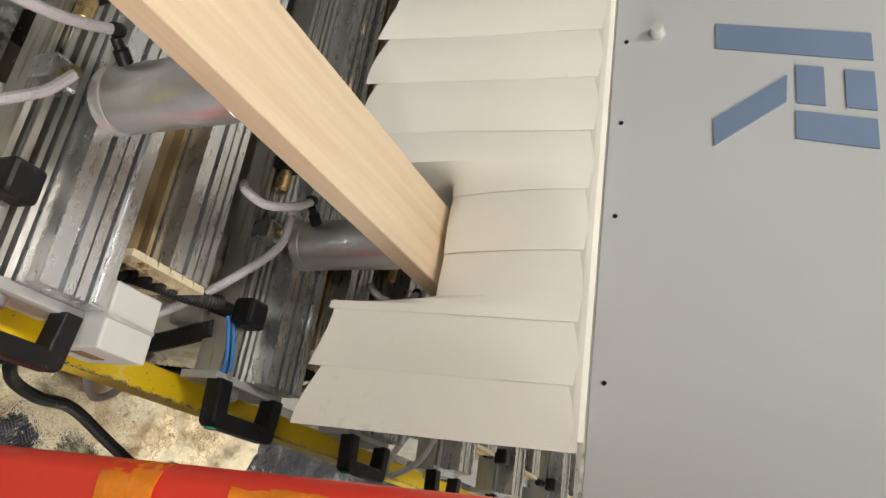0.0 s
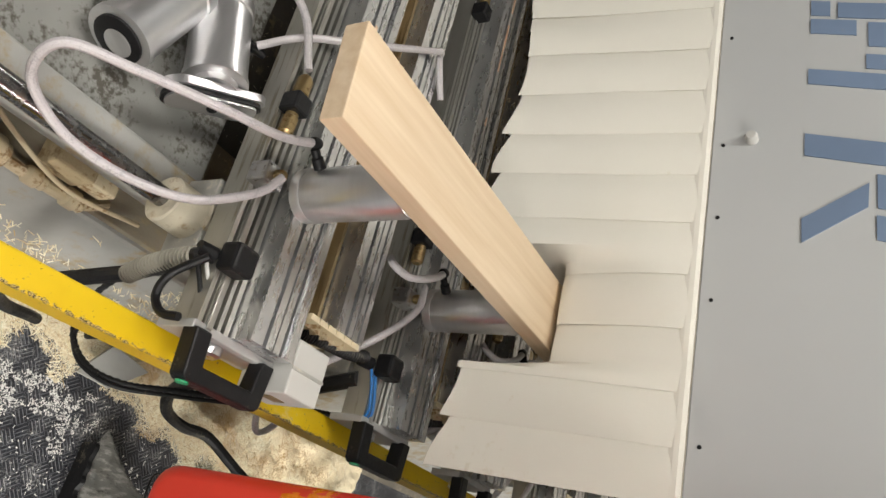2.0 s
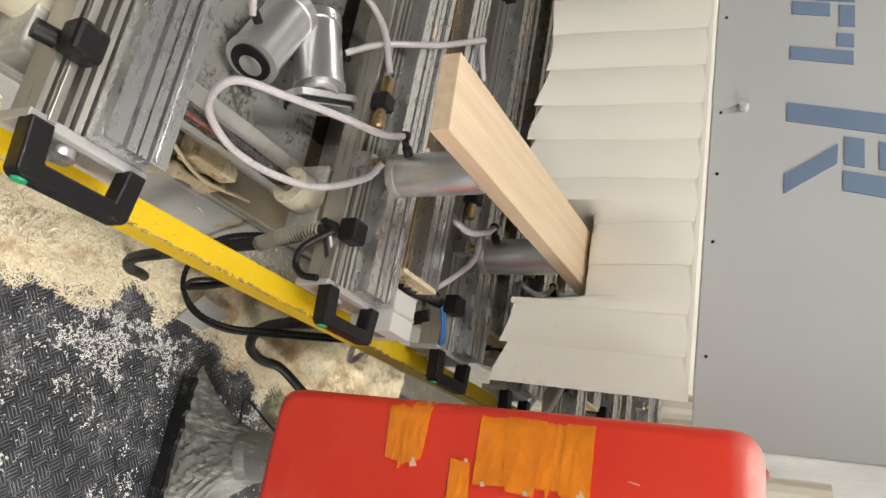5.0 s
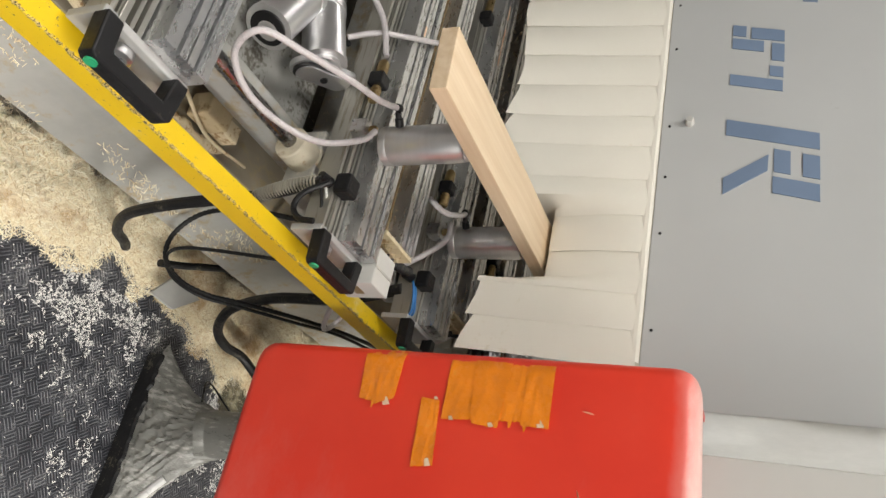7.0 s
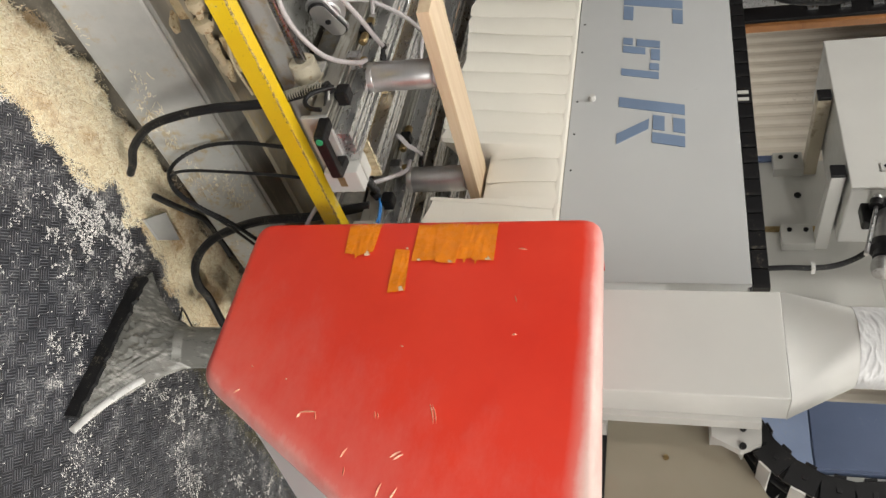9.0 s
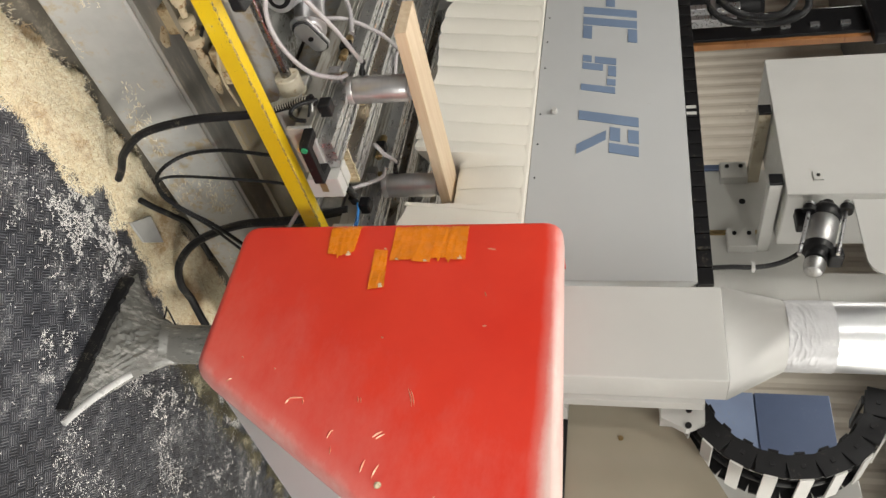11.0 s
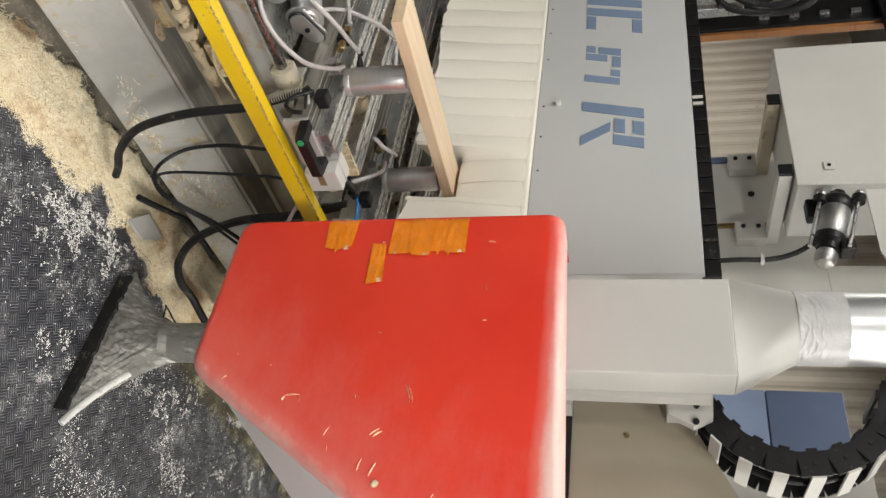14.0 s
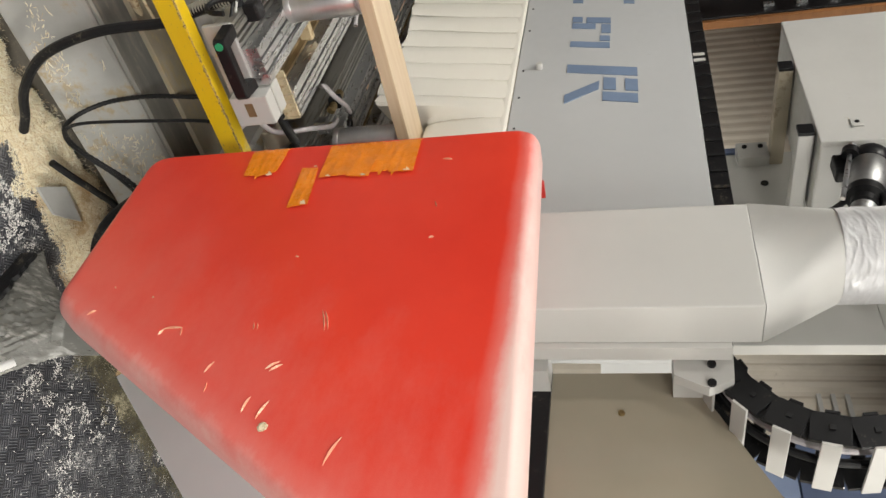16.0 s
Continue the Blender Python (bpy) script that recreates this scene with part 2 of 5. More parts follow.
def make_rail():
    """Yellow paint, knocked off in spots along the upper outer edge."""
    m, nt, b = node_mat("chipped_yellow_paint", (0.72, 0.47, 0.008), 0.4)
    v = coords(nt)
    sep = nt.nodes.new("ShaderNodeSeparateXYZ")
    nt.links.new(v, sep.inputs[0])
    ex = maths(nt, "ABSOLUTE", maths(nt, "SUBTRACT", sep.outputs[0], 0.0205))
    ez = maths(nt, "ABSOLUTE", maths(nt, "SUBTRACT", sep.outputs[2], 0.050))
    edge = maths(nt, "SUBTRACT", 0.33, maths(nt, "MULTIPLY", maths(nt, "ADD", ex, ez), 46.0))
    edge = maths(nt, "MAXIMUM", edge, 0.015)
    n1, n2, n3 = noise_tex(nt, coords(nt, (1, 0.6, 1)), 170, 4, 0.7), noise_tex(nt, v, 5, 4), noise_tex(nt, v, 420, 3, 0.6)
    lev = maths(nt, "ADD", maths(nt, "ADD", n1, edge), maths(nt, "MULTIPLY", n2, 0.12))
    bare = ramp(nt, lev, [(0.72, (0, 0, 0)), (0.745, (1, 1, 1))])
    paint = ramp(nt, n2, [(0.3, (0.66, 0.44, 0.006)), (0.7, (0.76, 0.54, 0.009))])
    metal = ramp(nt, n3, [(0.42, (0.025, 0.018, 0.010)), (0.58, (0.56, 0.42, 0.15))])
    dusty = ramp(nt, maths(nt, "ADD", n2, maths(nt, "MULTIPLY", n1, 0.4)), [(0.84, (0, 0, 0)), (0.95, (0.7, 0.7, 0.7))])
    c = mixed(nt, bare, mixed(nt, dusty, paint, (0.75, 0.66, 0.42)), metal)
    nt.links.new(c, b.inputs["Base Color"])
    bump(nt, b, maths(nt, "SUBTRACT", n3, maths(nt, "MULTIPLY", bare, 1.0)), 0.25, 0.001)
    return m


def make_red():
    """Red vinyl, rubbed pale along the top edge and scuffed along the slanted one."""
    m, nt, b = node_mat("red_vinyl", (0.6, 0.03, 0.02), 0.42)
    v = coords(nt)
    sep = nt.nodes.new("ShaderNodeSeparateXYZ")
    nt.links.new(v, sep.inputs[0])
    n1, n2, n3 = noise_tex(nt, v, 3.5, 5), noise_tex(nt, coords(nt, (0.5, 1, 1)), 16, 7, 0.72), noise_tex(nt, v, 420, 2)
    top = nt.nodes.new("ShaderNodeMapRange")
    for key, val in (("From Min", 0.855), ("From Max", 0.905), ("To Min", 0.0), ("To Max", 0.62)):
        top.inputs[key].default_value = val
    nt.links.new(sep.outputs[2], top.inputs["Value"])
    slant = maths(nt, "SUBTRACT", maths(nt, "MULTIPLY", sep.outputs[0], 0.85), maths(nt, "MULTIPLY", sep.outputs[2], 0.527))
    low = nt.nodes.new("ShaderNodeMapRange")
    for key, val in (("From Min", -0.30), ("From Max", 0.085), ("To Min", -0.02), ("To Max", 0.20)):
        low.inputs[key].default_value = val
    nt.links.new(slant, low.inputs["Value"])
    rim = nt.nodes.new("ShaderNodeMapRange")
    for key, val in (("From Min", 0.03), ("From Max", 0.092), ("To Min", 0.0), ("To Max", 0.26)):
        rim.inputs[key].default_value = val
    nt.links.new(slant, rim.inputs["Value"])
    wear = maths(nt, "ADD", maths(nt, "ADD", maths(nt, "ADD", top.outputs[0], rim.outputs[0]), low.outputs[0]), maths(nt, "MULTIPLY", n2, 0.34))
    pale = ramp(nt, wear, [(0.20, (0, 0, 0)), (0.50, (0.22, 0.22, 0.22)), (0.80, (1, 1, 1))])
    base = ramp(nt, n1, [(0.3, (0.70, 0.036, 0.019)), (0.7, (0.79, 0.054, 0.028))])
    nt.links.new(mixed(nt, pale, base, (0.80, 0.58, 0.53)), b.inputs["Base Color"])
    nt.links.new(ramp(nt, n2, [(0.3, (0.33, 0.33, 0.33)), (0.7, (0.5, 0.5, 0.5))]), b.inputs["Roughness"])
    bump(nt, b, maths(nt, "ADD", n3, maths(nt, "MULTIPLY", n1, 6.0)), 0.12, 0.002)
    return m


def make_pane():
    m, nt, b = node_mat("smoked_pane", (0.03, 0.03, 0.03), 0.12)
    v = coords(nt)
    n = noise_tex(nt, v, 30, 5, 0.7)
    nt.links.new(ramp(nt, n, [(0.35, (0.012, 0.012, 0.012)), (0.8, (0.06, 0.055, 0.045))]), b.inputs["Base Color"])
    nt.links.new(ramp(nt, n, [(0.3, (0.1, 0.1, 0.1)), (0.8, (0.4, 0.4, 0.4))]), b.inputs["Roughness"])
    return m


WOOD, MAT, RAIL, REDPAD, PANE = make_wood(), make_mat(), make_rail(), make_red(), make_pane()
SCAR = worn("scarred_vinyl", (0.72, 0.28, 0.17), (0.78, 0.55, 0.38), 0.5, 0.0, 30, 160, 0.50)
SAWDUST = worn("sawdust", (0.78, 0.68, 0.48), (0.48, 0.32, 0.15), 0.9, 0.0, 7, 150, 0.62, relief=0.9, tone=0.22)
DIRT = worn("trodden_brown_dust", (0.20, 0.18, 0.145), (0.36, 0.32, 0.25), 0.9, 0.0, 9, 120, 0.58, relief=0.6, tone=0.25)


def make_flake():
    """Wood shavings, each of its own tone, browner in patches and more so at high y."""
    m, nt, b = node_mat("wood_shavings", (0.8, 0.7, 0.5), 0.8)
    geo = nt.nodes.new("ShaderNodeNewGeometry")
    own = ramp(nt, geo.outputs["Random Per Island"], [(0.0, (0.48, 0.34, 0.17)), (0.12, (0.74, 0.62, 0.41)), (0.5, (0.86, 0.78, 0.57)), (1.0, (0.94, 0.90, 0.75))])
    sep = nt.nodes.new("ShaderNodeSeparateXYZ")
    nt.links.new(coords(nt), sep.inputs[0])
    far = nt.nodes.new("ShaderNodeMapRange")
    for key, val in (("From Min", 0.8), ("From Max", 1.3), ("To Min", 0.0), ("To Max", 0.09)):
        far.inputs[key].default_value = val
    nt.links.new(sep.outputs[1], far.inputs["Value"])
    brown_mix = ramp(nt, maths(nt, "ADD", far.outputs[0], noise_tex(nt, coords(nt), 5.5, 5, 0.6)), [(0.57, (0, 0, 0)), (0.69, (0.75, 0.75, 0.75))])
    nt.links.new(mixed(nt, brown_mix, own, (0.46, 0.28, 0.11)), b.inputs["Base Color"])
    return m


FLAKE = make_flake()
# brown fluff, its colour darkened to carry the shade under the hull too
DARKFLUFF = worn("shaded_brown_fluff", (0.13, 0.115, 0.075), (0.46, 0.42, 0.29), 0.9, 0.0, 9, 40, 0.54, tone=0.4)
WHITEDUST = worn("white_wood_dust", (0.74, 0.735, 0.71), (0.46, 0.455, 0.44), 0.9, 0.0, 10, 80, 0.6)
ACRYLIC = worn("beige_shield_sheet", (0.32, 0.285, 0.22), (0.27, 0.235, 0.175), 0.12, 0.0, 2, 20, 0.7, relief=0.03)
GREEN = worn("green_cap", (0.02, 0.32, 0.14), (0.03, 0.25, 0.1), 0.4)
CABLEBLUE = worn("blue_air_line", (0.03, 0.20, 0.55), (0.05, 0.2, 0.4), 0.4)
FOAM = worn("dirty_foam", (0.52, 0.42, 0.26), (0.3, 0.2, 0.1), 0.9, 0.0, 20, 60, 0.55, relief=0.8)
GLUED = worn("cream_glue_residue", (0.62, 0.53, 0.36), (0.34, 0.22, 0.11), 0.7, 0.0, 25, 90, 0.56, relief=0.3)
CREAM = worn("stained_cream_plastic", (0.56, 0.51, 0.40), (0.34, 0.24, 0.13), 0.35, 0.0, 14, 60, 0.60, relief=0.1, tone=0.2)
SPECKLE = worn("speckled_galvanised_sheet", (0.34, 0.34, 0.32), (0.13, 0.12, 0.10), 0.5, 0.3, 10, 80, 0.50, relief=0.25)
LIGHTBLUE = worn("pale_blue_paint", (0.26, 0.33, 0.50), (0.3, 0.36, 0.5), 0.5)

# ---- mesh helpers ----
def box_bm(bm, x0, x1, y0, y1, z0, z1, bevel=0.0):
    vs = [bm.verts.new(c) for c in ((x0, y0, z0), (x1, y0, z0), (x1, y1, z0), (x0, y1, z0), (x0, y0, z1), (x1, y0, z1), (x1, y1, z1), (x0, y1, z1))]
    fs = [bm.faces.new([vs[i] for i in q]) for q in ((0, 3, 2, 1), (4, 5, 6, 7), (0, 1, 5, 4), (1, 2, 6, 5), (2, 3, 7, 6), (3, 0, 4, 7))]
    if bevel:
        es = {e for f in fs for e in f.edges}
        bmesh.ops.bevel(bm, geom=list(es), offset=bevel, segments=2, affect="EDGES", profile=0.5)
    return bm


def boxes(*specs, bevel=0.0):
    bm = bmesh.new()
    for s in specs:
        box_bm(bm, *s, bevel=bevel)
    return bm


def extrude(outline, axis, a, b, bevel=0.0, bm=None):
    """A closed outline of 2D points, pulled along axis from a to b."""
    bm = bm or bmesh.new()
    put = {"x": lambda p, q, r: (r, p, q), "y": lambda p, q, r: (p, r, q), "z": lambda p, q, r: (p, q, r)}[axis]
    lo = [bm.verts.new(put(p, q, a)) for p, q in outline]
    hi = [bm.verts.new(put(p, q, b)) for p, q in outline]
    n = len(outline)
    fs = [bm.faces.new(lo), bm.faces.new(hi)]
    for i in range(n):
        fs.append(bm.faces.new((lo[i], lo[(i + 1) % n], hi[(i + 1) % n], hi[i])))
    bmesh.ops.recalc_face_normals(bm, faces=fs)
    if bevel:
        bmesh.ops.bevel(bm, geom=list({e for f in fs for e in f.edges}), offset=bevel, segments=2, affect="EDGES", profile=0.5)
    return bm


def tube(points, radius, sides=10, bm=None, smooth=6, ribs=0.0, pitch=0.008):
    """A round hose along points (Catmull-Rom), closed at both ends; ribs: height of rings."""
    bm = bm or bmesh.new()
    P = [Vector(p) for p in points]
    Q = [P[0] * 2 - P[1]] + P + [P[-1] * 2 - P[-2]]
    path = []
    for i in range(1, len(Q) - 2):
        a, b, c, d = Q[i - 1:i + 3]
        steps = smooth if not ribs else max(2, int((c - b).length / (pitch / 2)))
        for k in range(steps):
            t = k / steps
            path.append(0.5 * ((2 * b) + (c - a) * t + (2 * a - 5 * b + 4 * c - d) * t * t + (3 * b - a - 3 * c + d) * t ** 3))
    path.append(P[-1])
    up = Vector((0.13, 0.21, 0.97))
    last = None
    for i, p in enumerate(path):
        d = (path[min(i + 1, len(path) - 1)] - path[max(i - 1, 0)]).normalized()
        side = d.cross(up)
        side = side.normalized() if side.length > 1e-4 else d.orthogonal().normalized()
        up = side.cross(d).normalized()
        r = radius + (ribs if ribs and i % 2 else 0)
        ring = [bm.verts.new(p + r * (math.cos(2 * math.pi * k / sides) * side + math.sin(2 * math.pi * k / sides) * up)) for k in range(sides)]
        if last:
            for k in range(sides):
                f = bm.faces.new((last[k], last[(k + 1) % sides], ring[(k + 1) % sides], ring[k]))
                f.smooth = True
        else:
            bm.faces.new(ring[::-1])
        last = ring
    bm.faces.new(last)
    return bm


def lathe(profile, base, axis=(0, 0, 1), sides=32, bm=None):
    """Rings (radius, height) turned about axis from base."""
    bm = bm or bmesh.new()
    axis = Vector(axis).normalized()
    u = axis.orthogonal().normalized()
    w = axis.cross(u)
    last = None
    for r, h in profile:
        c = Vector(base) + axis * h
        ring = [bm.verts.new(c + r * (math.cos(2 * math.pi * k / sides) * u + math.sin(2 * math.pi * k / sides) * w)) for k in range(sides)]
        if last:
            for k in range(sides):
                f = bm.faces.new((last[k], last[(k + 1) % sides], ring[(k + 1) % sides], ring[k]))
                f.smooth = True
        else:
            bm.faces.new(ring[::-1])
        last = ring
    bm.faces.new(last)
    return bm


def mesh_of(name, bm, material):
    bmesh.ops.recalc_face_normals(bm, faces=bm.faces[:])
    me = bpy.data.meshes.new(name)
    bm.to_mesh(me)
    bm.free()
    me.materials.append(material)
    if any(p.use_smooth for p in me.polygons):
        me.set_sharp_from_angle(angle=radians(35))
    return me


def thing(name, base, label, category, group="", kind=""):
    ob = new(name)
    ob.location = base
    ob.empty_display_size = 0.05
    return tagged(ob, label, category, group, kind)


def origin_of(ob):
    return Vector(ob.location) + (origin_of(ob.parent) if ob.parent else Vector())


def part(name, bm, material, parent, label=""):
    """One mesh object under a thing or a part; bm is in world metres."""
    bmesh.ops.translate(bm, vec=-origin_of(parent), verts=bm.verts[:])
    ob = new(name, mesh_of(name, bm, material))
    ob.parent = parent
    return tagged(ob, label)


def solo(name, bm, material, label, category, group="", kind=""):
    return tagged(new(name, mesh_of(name, bm, material)), label, category, group, kind)

# ---- the hall ----
rng = random.Random(7)
solo("floor", boxes((-9.4, 8, -6, 6, -0.2, 0.0)), MAT, "black bar-patterned rubber matting dusted with pale sawdust", "floor", kind="structure")


def corrugated(name, x0, x1, y, z0, z1, label):
    bm = bmesh.new()
    pts = []
    x = x0
    while x < x1:
        pts += [(x, y), (x + 0.05, y), (x + 0.085, y + 0.018), (x + 0.125, y + 0.018)]
        x += 0.16
    pts += [(x, y + 0.10), (x0, y + 0.10)]
    return solo(name, extrude(pts, "z", z0, z1, bm=bm), WALLSHEET, label, "wall", kind="structure")


WALLSHEET = worn("beige_corrugated_sheet", (0.66, 0.60, 0.50), (0.56, 0.50, 0.41), 0.5, 0.0, 1.5, 20, 0.7, relief=0.05)
corrugated("wall_north", -9.2, 8, 5.0, 0, 4, "beige corrugated sheet wall behind the machine")
# south wall, east wall and ceiling are unseen, added to close the hall
solo("wall_south", boxes((-9.4, 8, -6.2, -6.0, 0, 4)), HALL, "grey unseen workshop wall", "wall", kind="structure")
solo("wall_west", boxes((-9.4, -9.2, -6, 5.1, 0, 4)), OAK, "brown varnished timber wall", "wall", kind="structure")
solo("wall_east", boxes((8.0, 8.2, -6, 5.1, 0, 4)), HALL, "grey unseen workshop wall", "wall", kind="structure")
solo("ceiling", boxes((-9.4, 8.2, -6.2, 5.1, 4.0, 4.2)), HALL, "grey unseen workshop ceiling", "ceiling", kind="structure")
GLOW = bpy.data.materials.new("lit_tube")
GLOW.use_nodes = True
GLOW.node_tree.nodes["Principled BSDF"].inputs["Emission Color"].default_value = (1, 0.96, 0.9, 1)
GLOW.node_tree.nodes["Principled BSDF"].inputs["Emission Strength"].default_value = 6
for lx, ly, watts in LAMPS:
    fl = thing("ceiling_light", (lx, ly, 3.56), "assumed white fluorescent batten light hung out of view below the ceiling", "ceiling light", "ceiling lights")
    part("housing", boxes((lx - 0.16, lx + 0.16, ly - 0.8, ly + 0.8, 3.56, 3.64), bevel=0.01), WHITE, fl)
    for s in (-0.49, 0.49):
        part("hanger", boxes((lx - 0.01, lx + 0.01, ly + s - 0.01, ly + s + 0.01, 3.64, 4.0)), STEEL, fl)
    for s in (-0.08, 0.08):
        part("tube", lathe([(0.013, 0), (0.013, 1.5)], (lx + s, ly - 0.75, 3.545), (0, 1, 0), 12), GLOW, fl)

# ---- machine bed ----
def settle(before, offset):
    """Moves every top-level thing made since the list before was taken."""
    for ob in scene.objects:
        if ob.parent is None and ob not in before and ob.type in ("MESH", "EMPTY"):
            ob.location = Vector(ob.location) + Vector(offset)


hall_things = set(scene.objects)
bed = thing("machine_bed", (-1.0, 1.5, 0), "white-painted steel machine bed with chipped dusty ledges", "machine bed")
part("body", boxes((-1.9, -0.6605, -1.6, 4.6, 0.125, 0.44)), GLOOM, bed, "dusty steel trough, its colour darkened for the shade between consoles")
part("pedestal", boxes((-1.88, -0.68, 0.02, 0.50, 0.4405, 0.6795)), BASEPAINT, bed)
part("side_panel", extrude([(-0.66, 0.125), (-0.394, 0.125), (-0.386, 0.135), (-0.440, 0.338), (-0.446, 0.345), (-0.66, 0.345)], "y", -1.6, 4.6), BASEPAINT, bed, "light grey side panel dusted with sawdust")
# box coloured black to stand for the shade under the overhanging panel
part("toe_shade", boxes((-1.9, -0.56, -1.6, 4.6, -0.04, 0.1245)), BLACK, bed)
part("ledge", boxes((-0.655, -0.452, -1.6, 4.6, 0.3455, 0.360), bevel=0.002), DUSTED, bed, "dusty grey ledge")
part("top_plate", boxes((-1.9, -0.44, 0.0, 0.570, 0.68, 0.70), bevel=0.003), SPECKLE, bed, "speckled galvanised top sheet")
for y in (0.72, 1.12, 1.52, 1.92, -0.62):
    part("cross_beam", boxes((-1.9, -0.44, y, y + 0.09, 0.60, 0.70), bevel=0.004), BASEPAINT, bed, "chipped grey cross beam")
part("cable_tray", boxes((-0.655, -0.395, -1.6, 4.6, 0.490, 0.506), bevel=0.002), TRAY, bed, "brown dust-stained cable tray")
part("shaft_support", boxes((-0.436, -0.385, -1.6, 4.6, 0.66, 0.735), bevel=0.004), BASEPAINT, bed)
part("guide_shaft", lathe([(0.015, 0), (0.015, 6.0)], (-0.365, -1.5, 0.765), (0, 1, 0), 20), DARKSTEEL, bed, "polished round steel guide shaft")
for y in (-0.75, -0.05, 0.53, 0.95, 1.36, 1.78, 2.6):
    part("bearing", lathe([(0.024, 0), (0.033, 0.001), (0.036, 0.004), (0.036, 0.055), (0.041, 0.057), (0.041, 0.108), (0.028, 0.110)], (-0.365, y - 0.06, 0.765), (0, 1, 0), 32), CREAM, bed, "grimy white linear bearing")
    part("carriage", boxes((-0.43, -0.28, y - 0.005, y + 0.10, 0.73, 0.80), bevel=0.004), DUSTED, bed)

rail = thing("guard_rail", (-0.1775, 1.5, 0.735), "yellow square steel rail with paint chipped along its edge", "rail")
part("tube", boxes((-0.198, -0.157, -1.6, 4.4, 0.735, 0.785), bevel=0.003), RAIL, rail)
for y in (-1.2, 0.86, 2.9):
    part("bracket", boxes((-0.66, -0.1985, y, y + 0.02, 0.70, 0.76), bevel=0.002), BASEPAINT, rail)

# ---- consoles ----
def slots(y0, y1, z0, z1, cuts, depth, side=True):
    """A profile's outline in y and z: a box with slots cut into its top."""
    pts = [(y0, z0), (y1, z0)]
    if side:
        zm = (z0 + z1) / 2
        pts += [(y1, zm - 0.005), (y1 - 0.008, zm - 0.005), (y1 - 0.008, zm + 0.005), (y1, zm + 0.005)]
    pts.append((y1, z1))
    for a, b in sorted(cuts, reverse=True):
        pts += [(b, z1), (b, z1 - depth), (a, z1 - depth), (a, z1)]
    pts.append((y0, z1))
    return pts


def console(y, second=True, x_end=-1.75):
    """Two aluminium profiles side by side with an end plate and pull handle, and a second shorter pair behind."""
    c = thing("vacuum_console", (-0.8, y, 0.80), "aluminium profile console with black pull handle, resin-stained", "console", "consoles across the bed")
    part("clamp_profile", extrude(slots(y - 0.078, y - 0.018, 0.815, 0.862, [(y - 0.070, y - 0.065), (y - 0.050, y - 0.041), (y - 0.034, y - 0.027)], 0.022), "x", x_end, -0.198), ALU_OLD, c, "tarnished grooved aluminium profile")
    part("ridge", boxes((x_end, -0.199, y - 0.0635, y - 0.0525, 0.8625, 0.868), bevel=0.0015), ALU_OLD, c)
    part("top_profile", extrude(slots(y - 0.015, y + 0.078, 0.80, 0.902, [(y + 0.009, y + 0.0165), (y + 0.030, y + 0.033), (y + 0.046, y + 0.052)], 0.020), "x", x_end, -0.205), ALU, c, "bright scratched aluminium profile")
    part("edge_strip", boxes((x_end, -0.207, y + 0.056, y + 0.070, 0.9022, 0.9055), bevel=0.001), ALU, c)
    if second:
        part("channel", extrude([(y + 0.088, 0.80), (y + 0.145, 0.80), (y + 0.145, 0.868), (y + 0.138, 0.868), (y + 0.138, 0.85), (y + 0.121, 0.846), (y + 0.114, 0.862), (y + 0.106, 0.846), (y + 0.094, 0.85), (y + 0.094, 0.872), (y + 0.088, 0.872)], "x", x_end, -0.285), ALU_BROWN, c, "brown resin-stained channel")
        part("side_profile", extrude(slots(y + 0.148, y + 0.222, 0.80, 0.905, [(y + 0.170, y + 0.178), (y + 0.190, y + 0.193), (y + 0.205, y + 0.210)], 0.020), "x", x_end, -0.29), ALU, c)
        web = bmesh.new()
        bmesh.ops.create_grid(web, x_segments=6, y_segments=3, size=0.5)
        bmesh.ops.inset_individual(web, faces=web.faces[:], thickness=0.018, depth=-0.5)
        bmesh.ops.transform(web, matrix=Matrix(((0, 0, 0.02, -0.2795), (0.134, 0, 0, y + 0.155), (0, 0.10, 0, 0.852), (0, 0, 0, 1))), verts=web.verts[:])
        part("end_web", web, GLUED, c, "glue-caked open profile end")
        part("foam_block", boxes((-0.56, -0.535, y + 0.092, y + 0.143, 0.852, 0.885), bevel=0.003), FOAM, c)
    part("end_plate", boxes((-0.205, -0.192, y - 0.085, y + 0.082, 0.797, 0.866), bevel=0.002), ENDPLATE, c)
    part("boss", lathe([(0.02, 0), (0.02, 0.012), (0.015, 0.016)], (-0.192, y - 0.015, 0.83), (1, 0, 0), 20), ALU, c)
    handle = part("handle", extrude([(-0.195, y - 0.085), (-0.132, y - 0.080), (-0.126, y - 0.072), (-0.126, y + 0.062), (-0.132, y + 0.070), (-0.195, y + 0.076), (-0.195, y + 0.050), (-0.150, y + 0.044), (-0.150, y - 0.052), (-0.195, y - 0.056)], "z", 0.848, 0.876, 0.003), BLACK, c, "chunky black plastic pull handle")
    part("cap", lathe([(0.009, 0), (0.009, 0.003)], (-0.1262, y - 0.066, 0.862), (1, 0, 0), 16), GREEN, handle, "round green cap")
    k = part("knob", boxes((-0.318, -0.276, y - 0.086, y - 0.044, 0.8625, 0.8985), bevel=0.006), BLACK, c, "square black clamping knob")
    part("stud", lathe([(0.012, 0), (0.012, 0.026)], (-0.298, y - 0.0785, 0.850), (0, -1, -0.3), 14), BLACK, c)
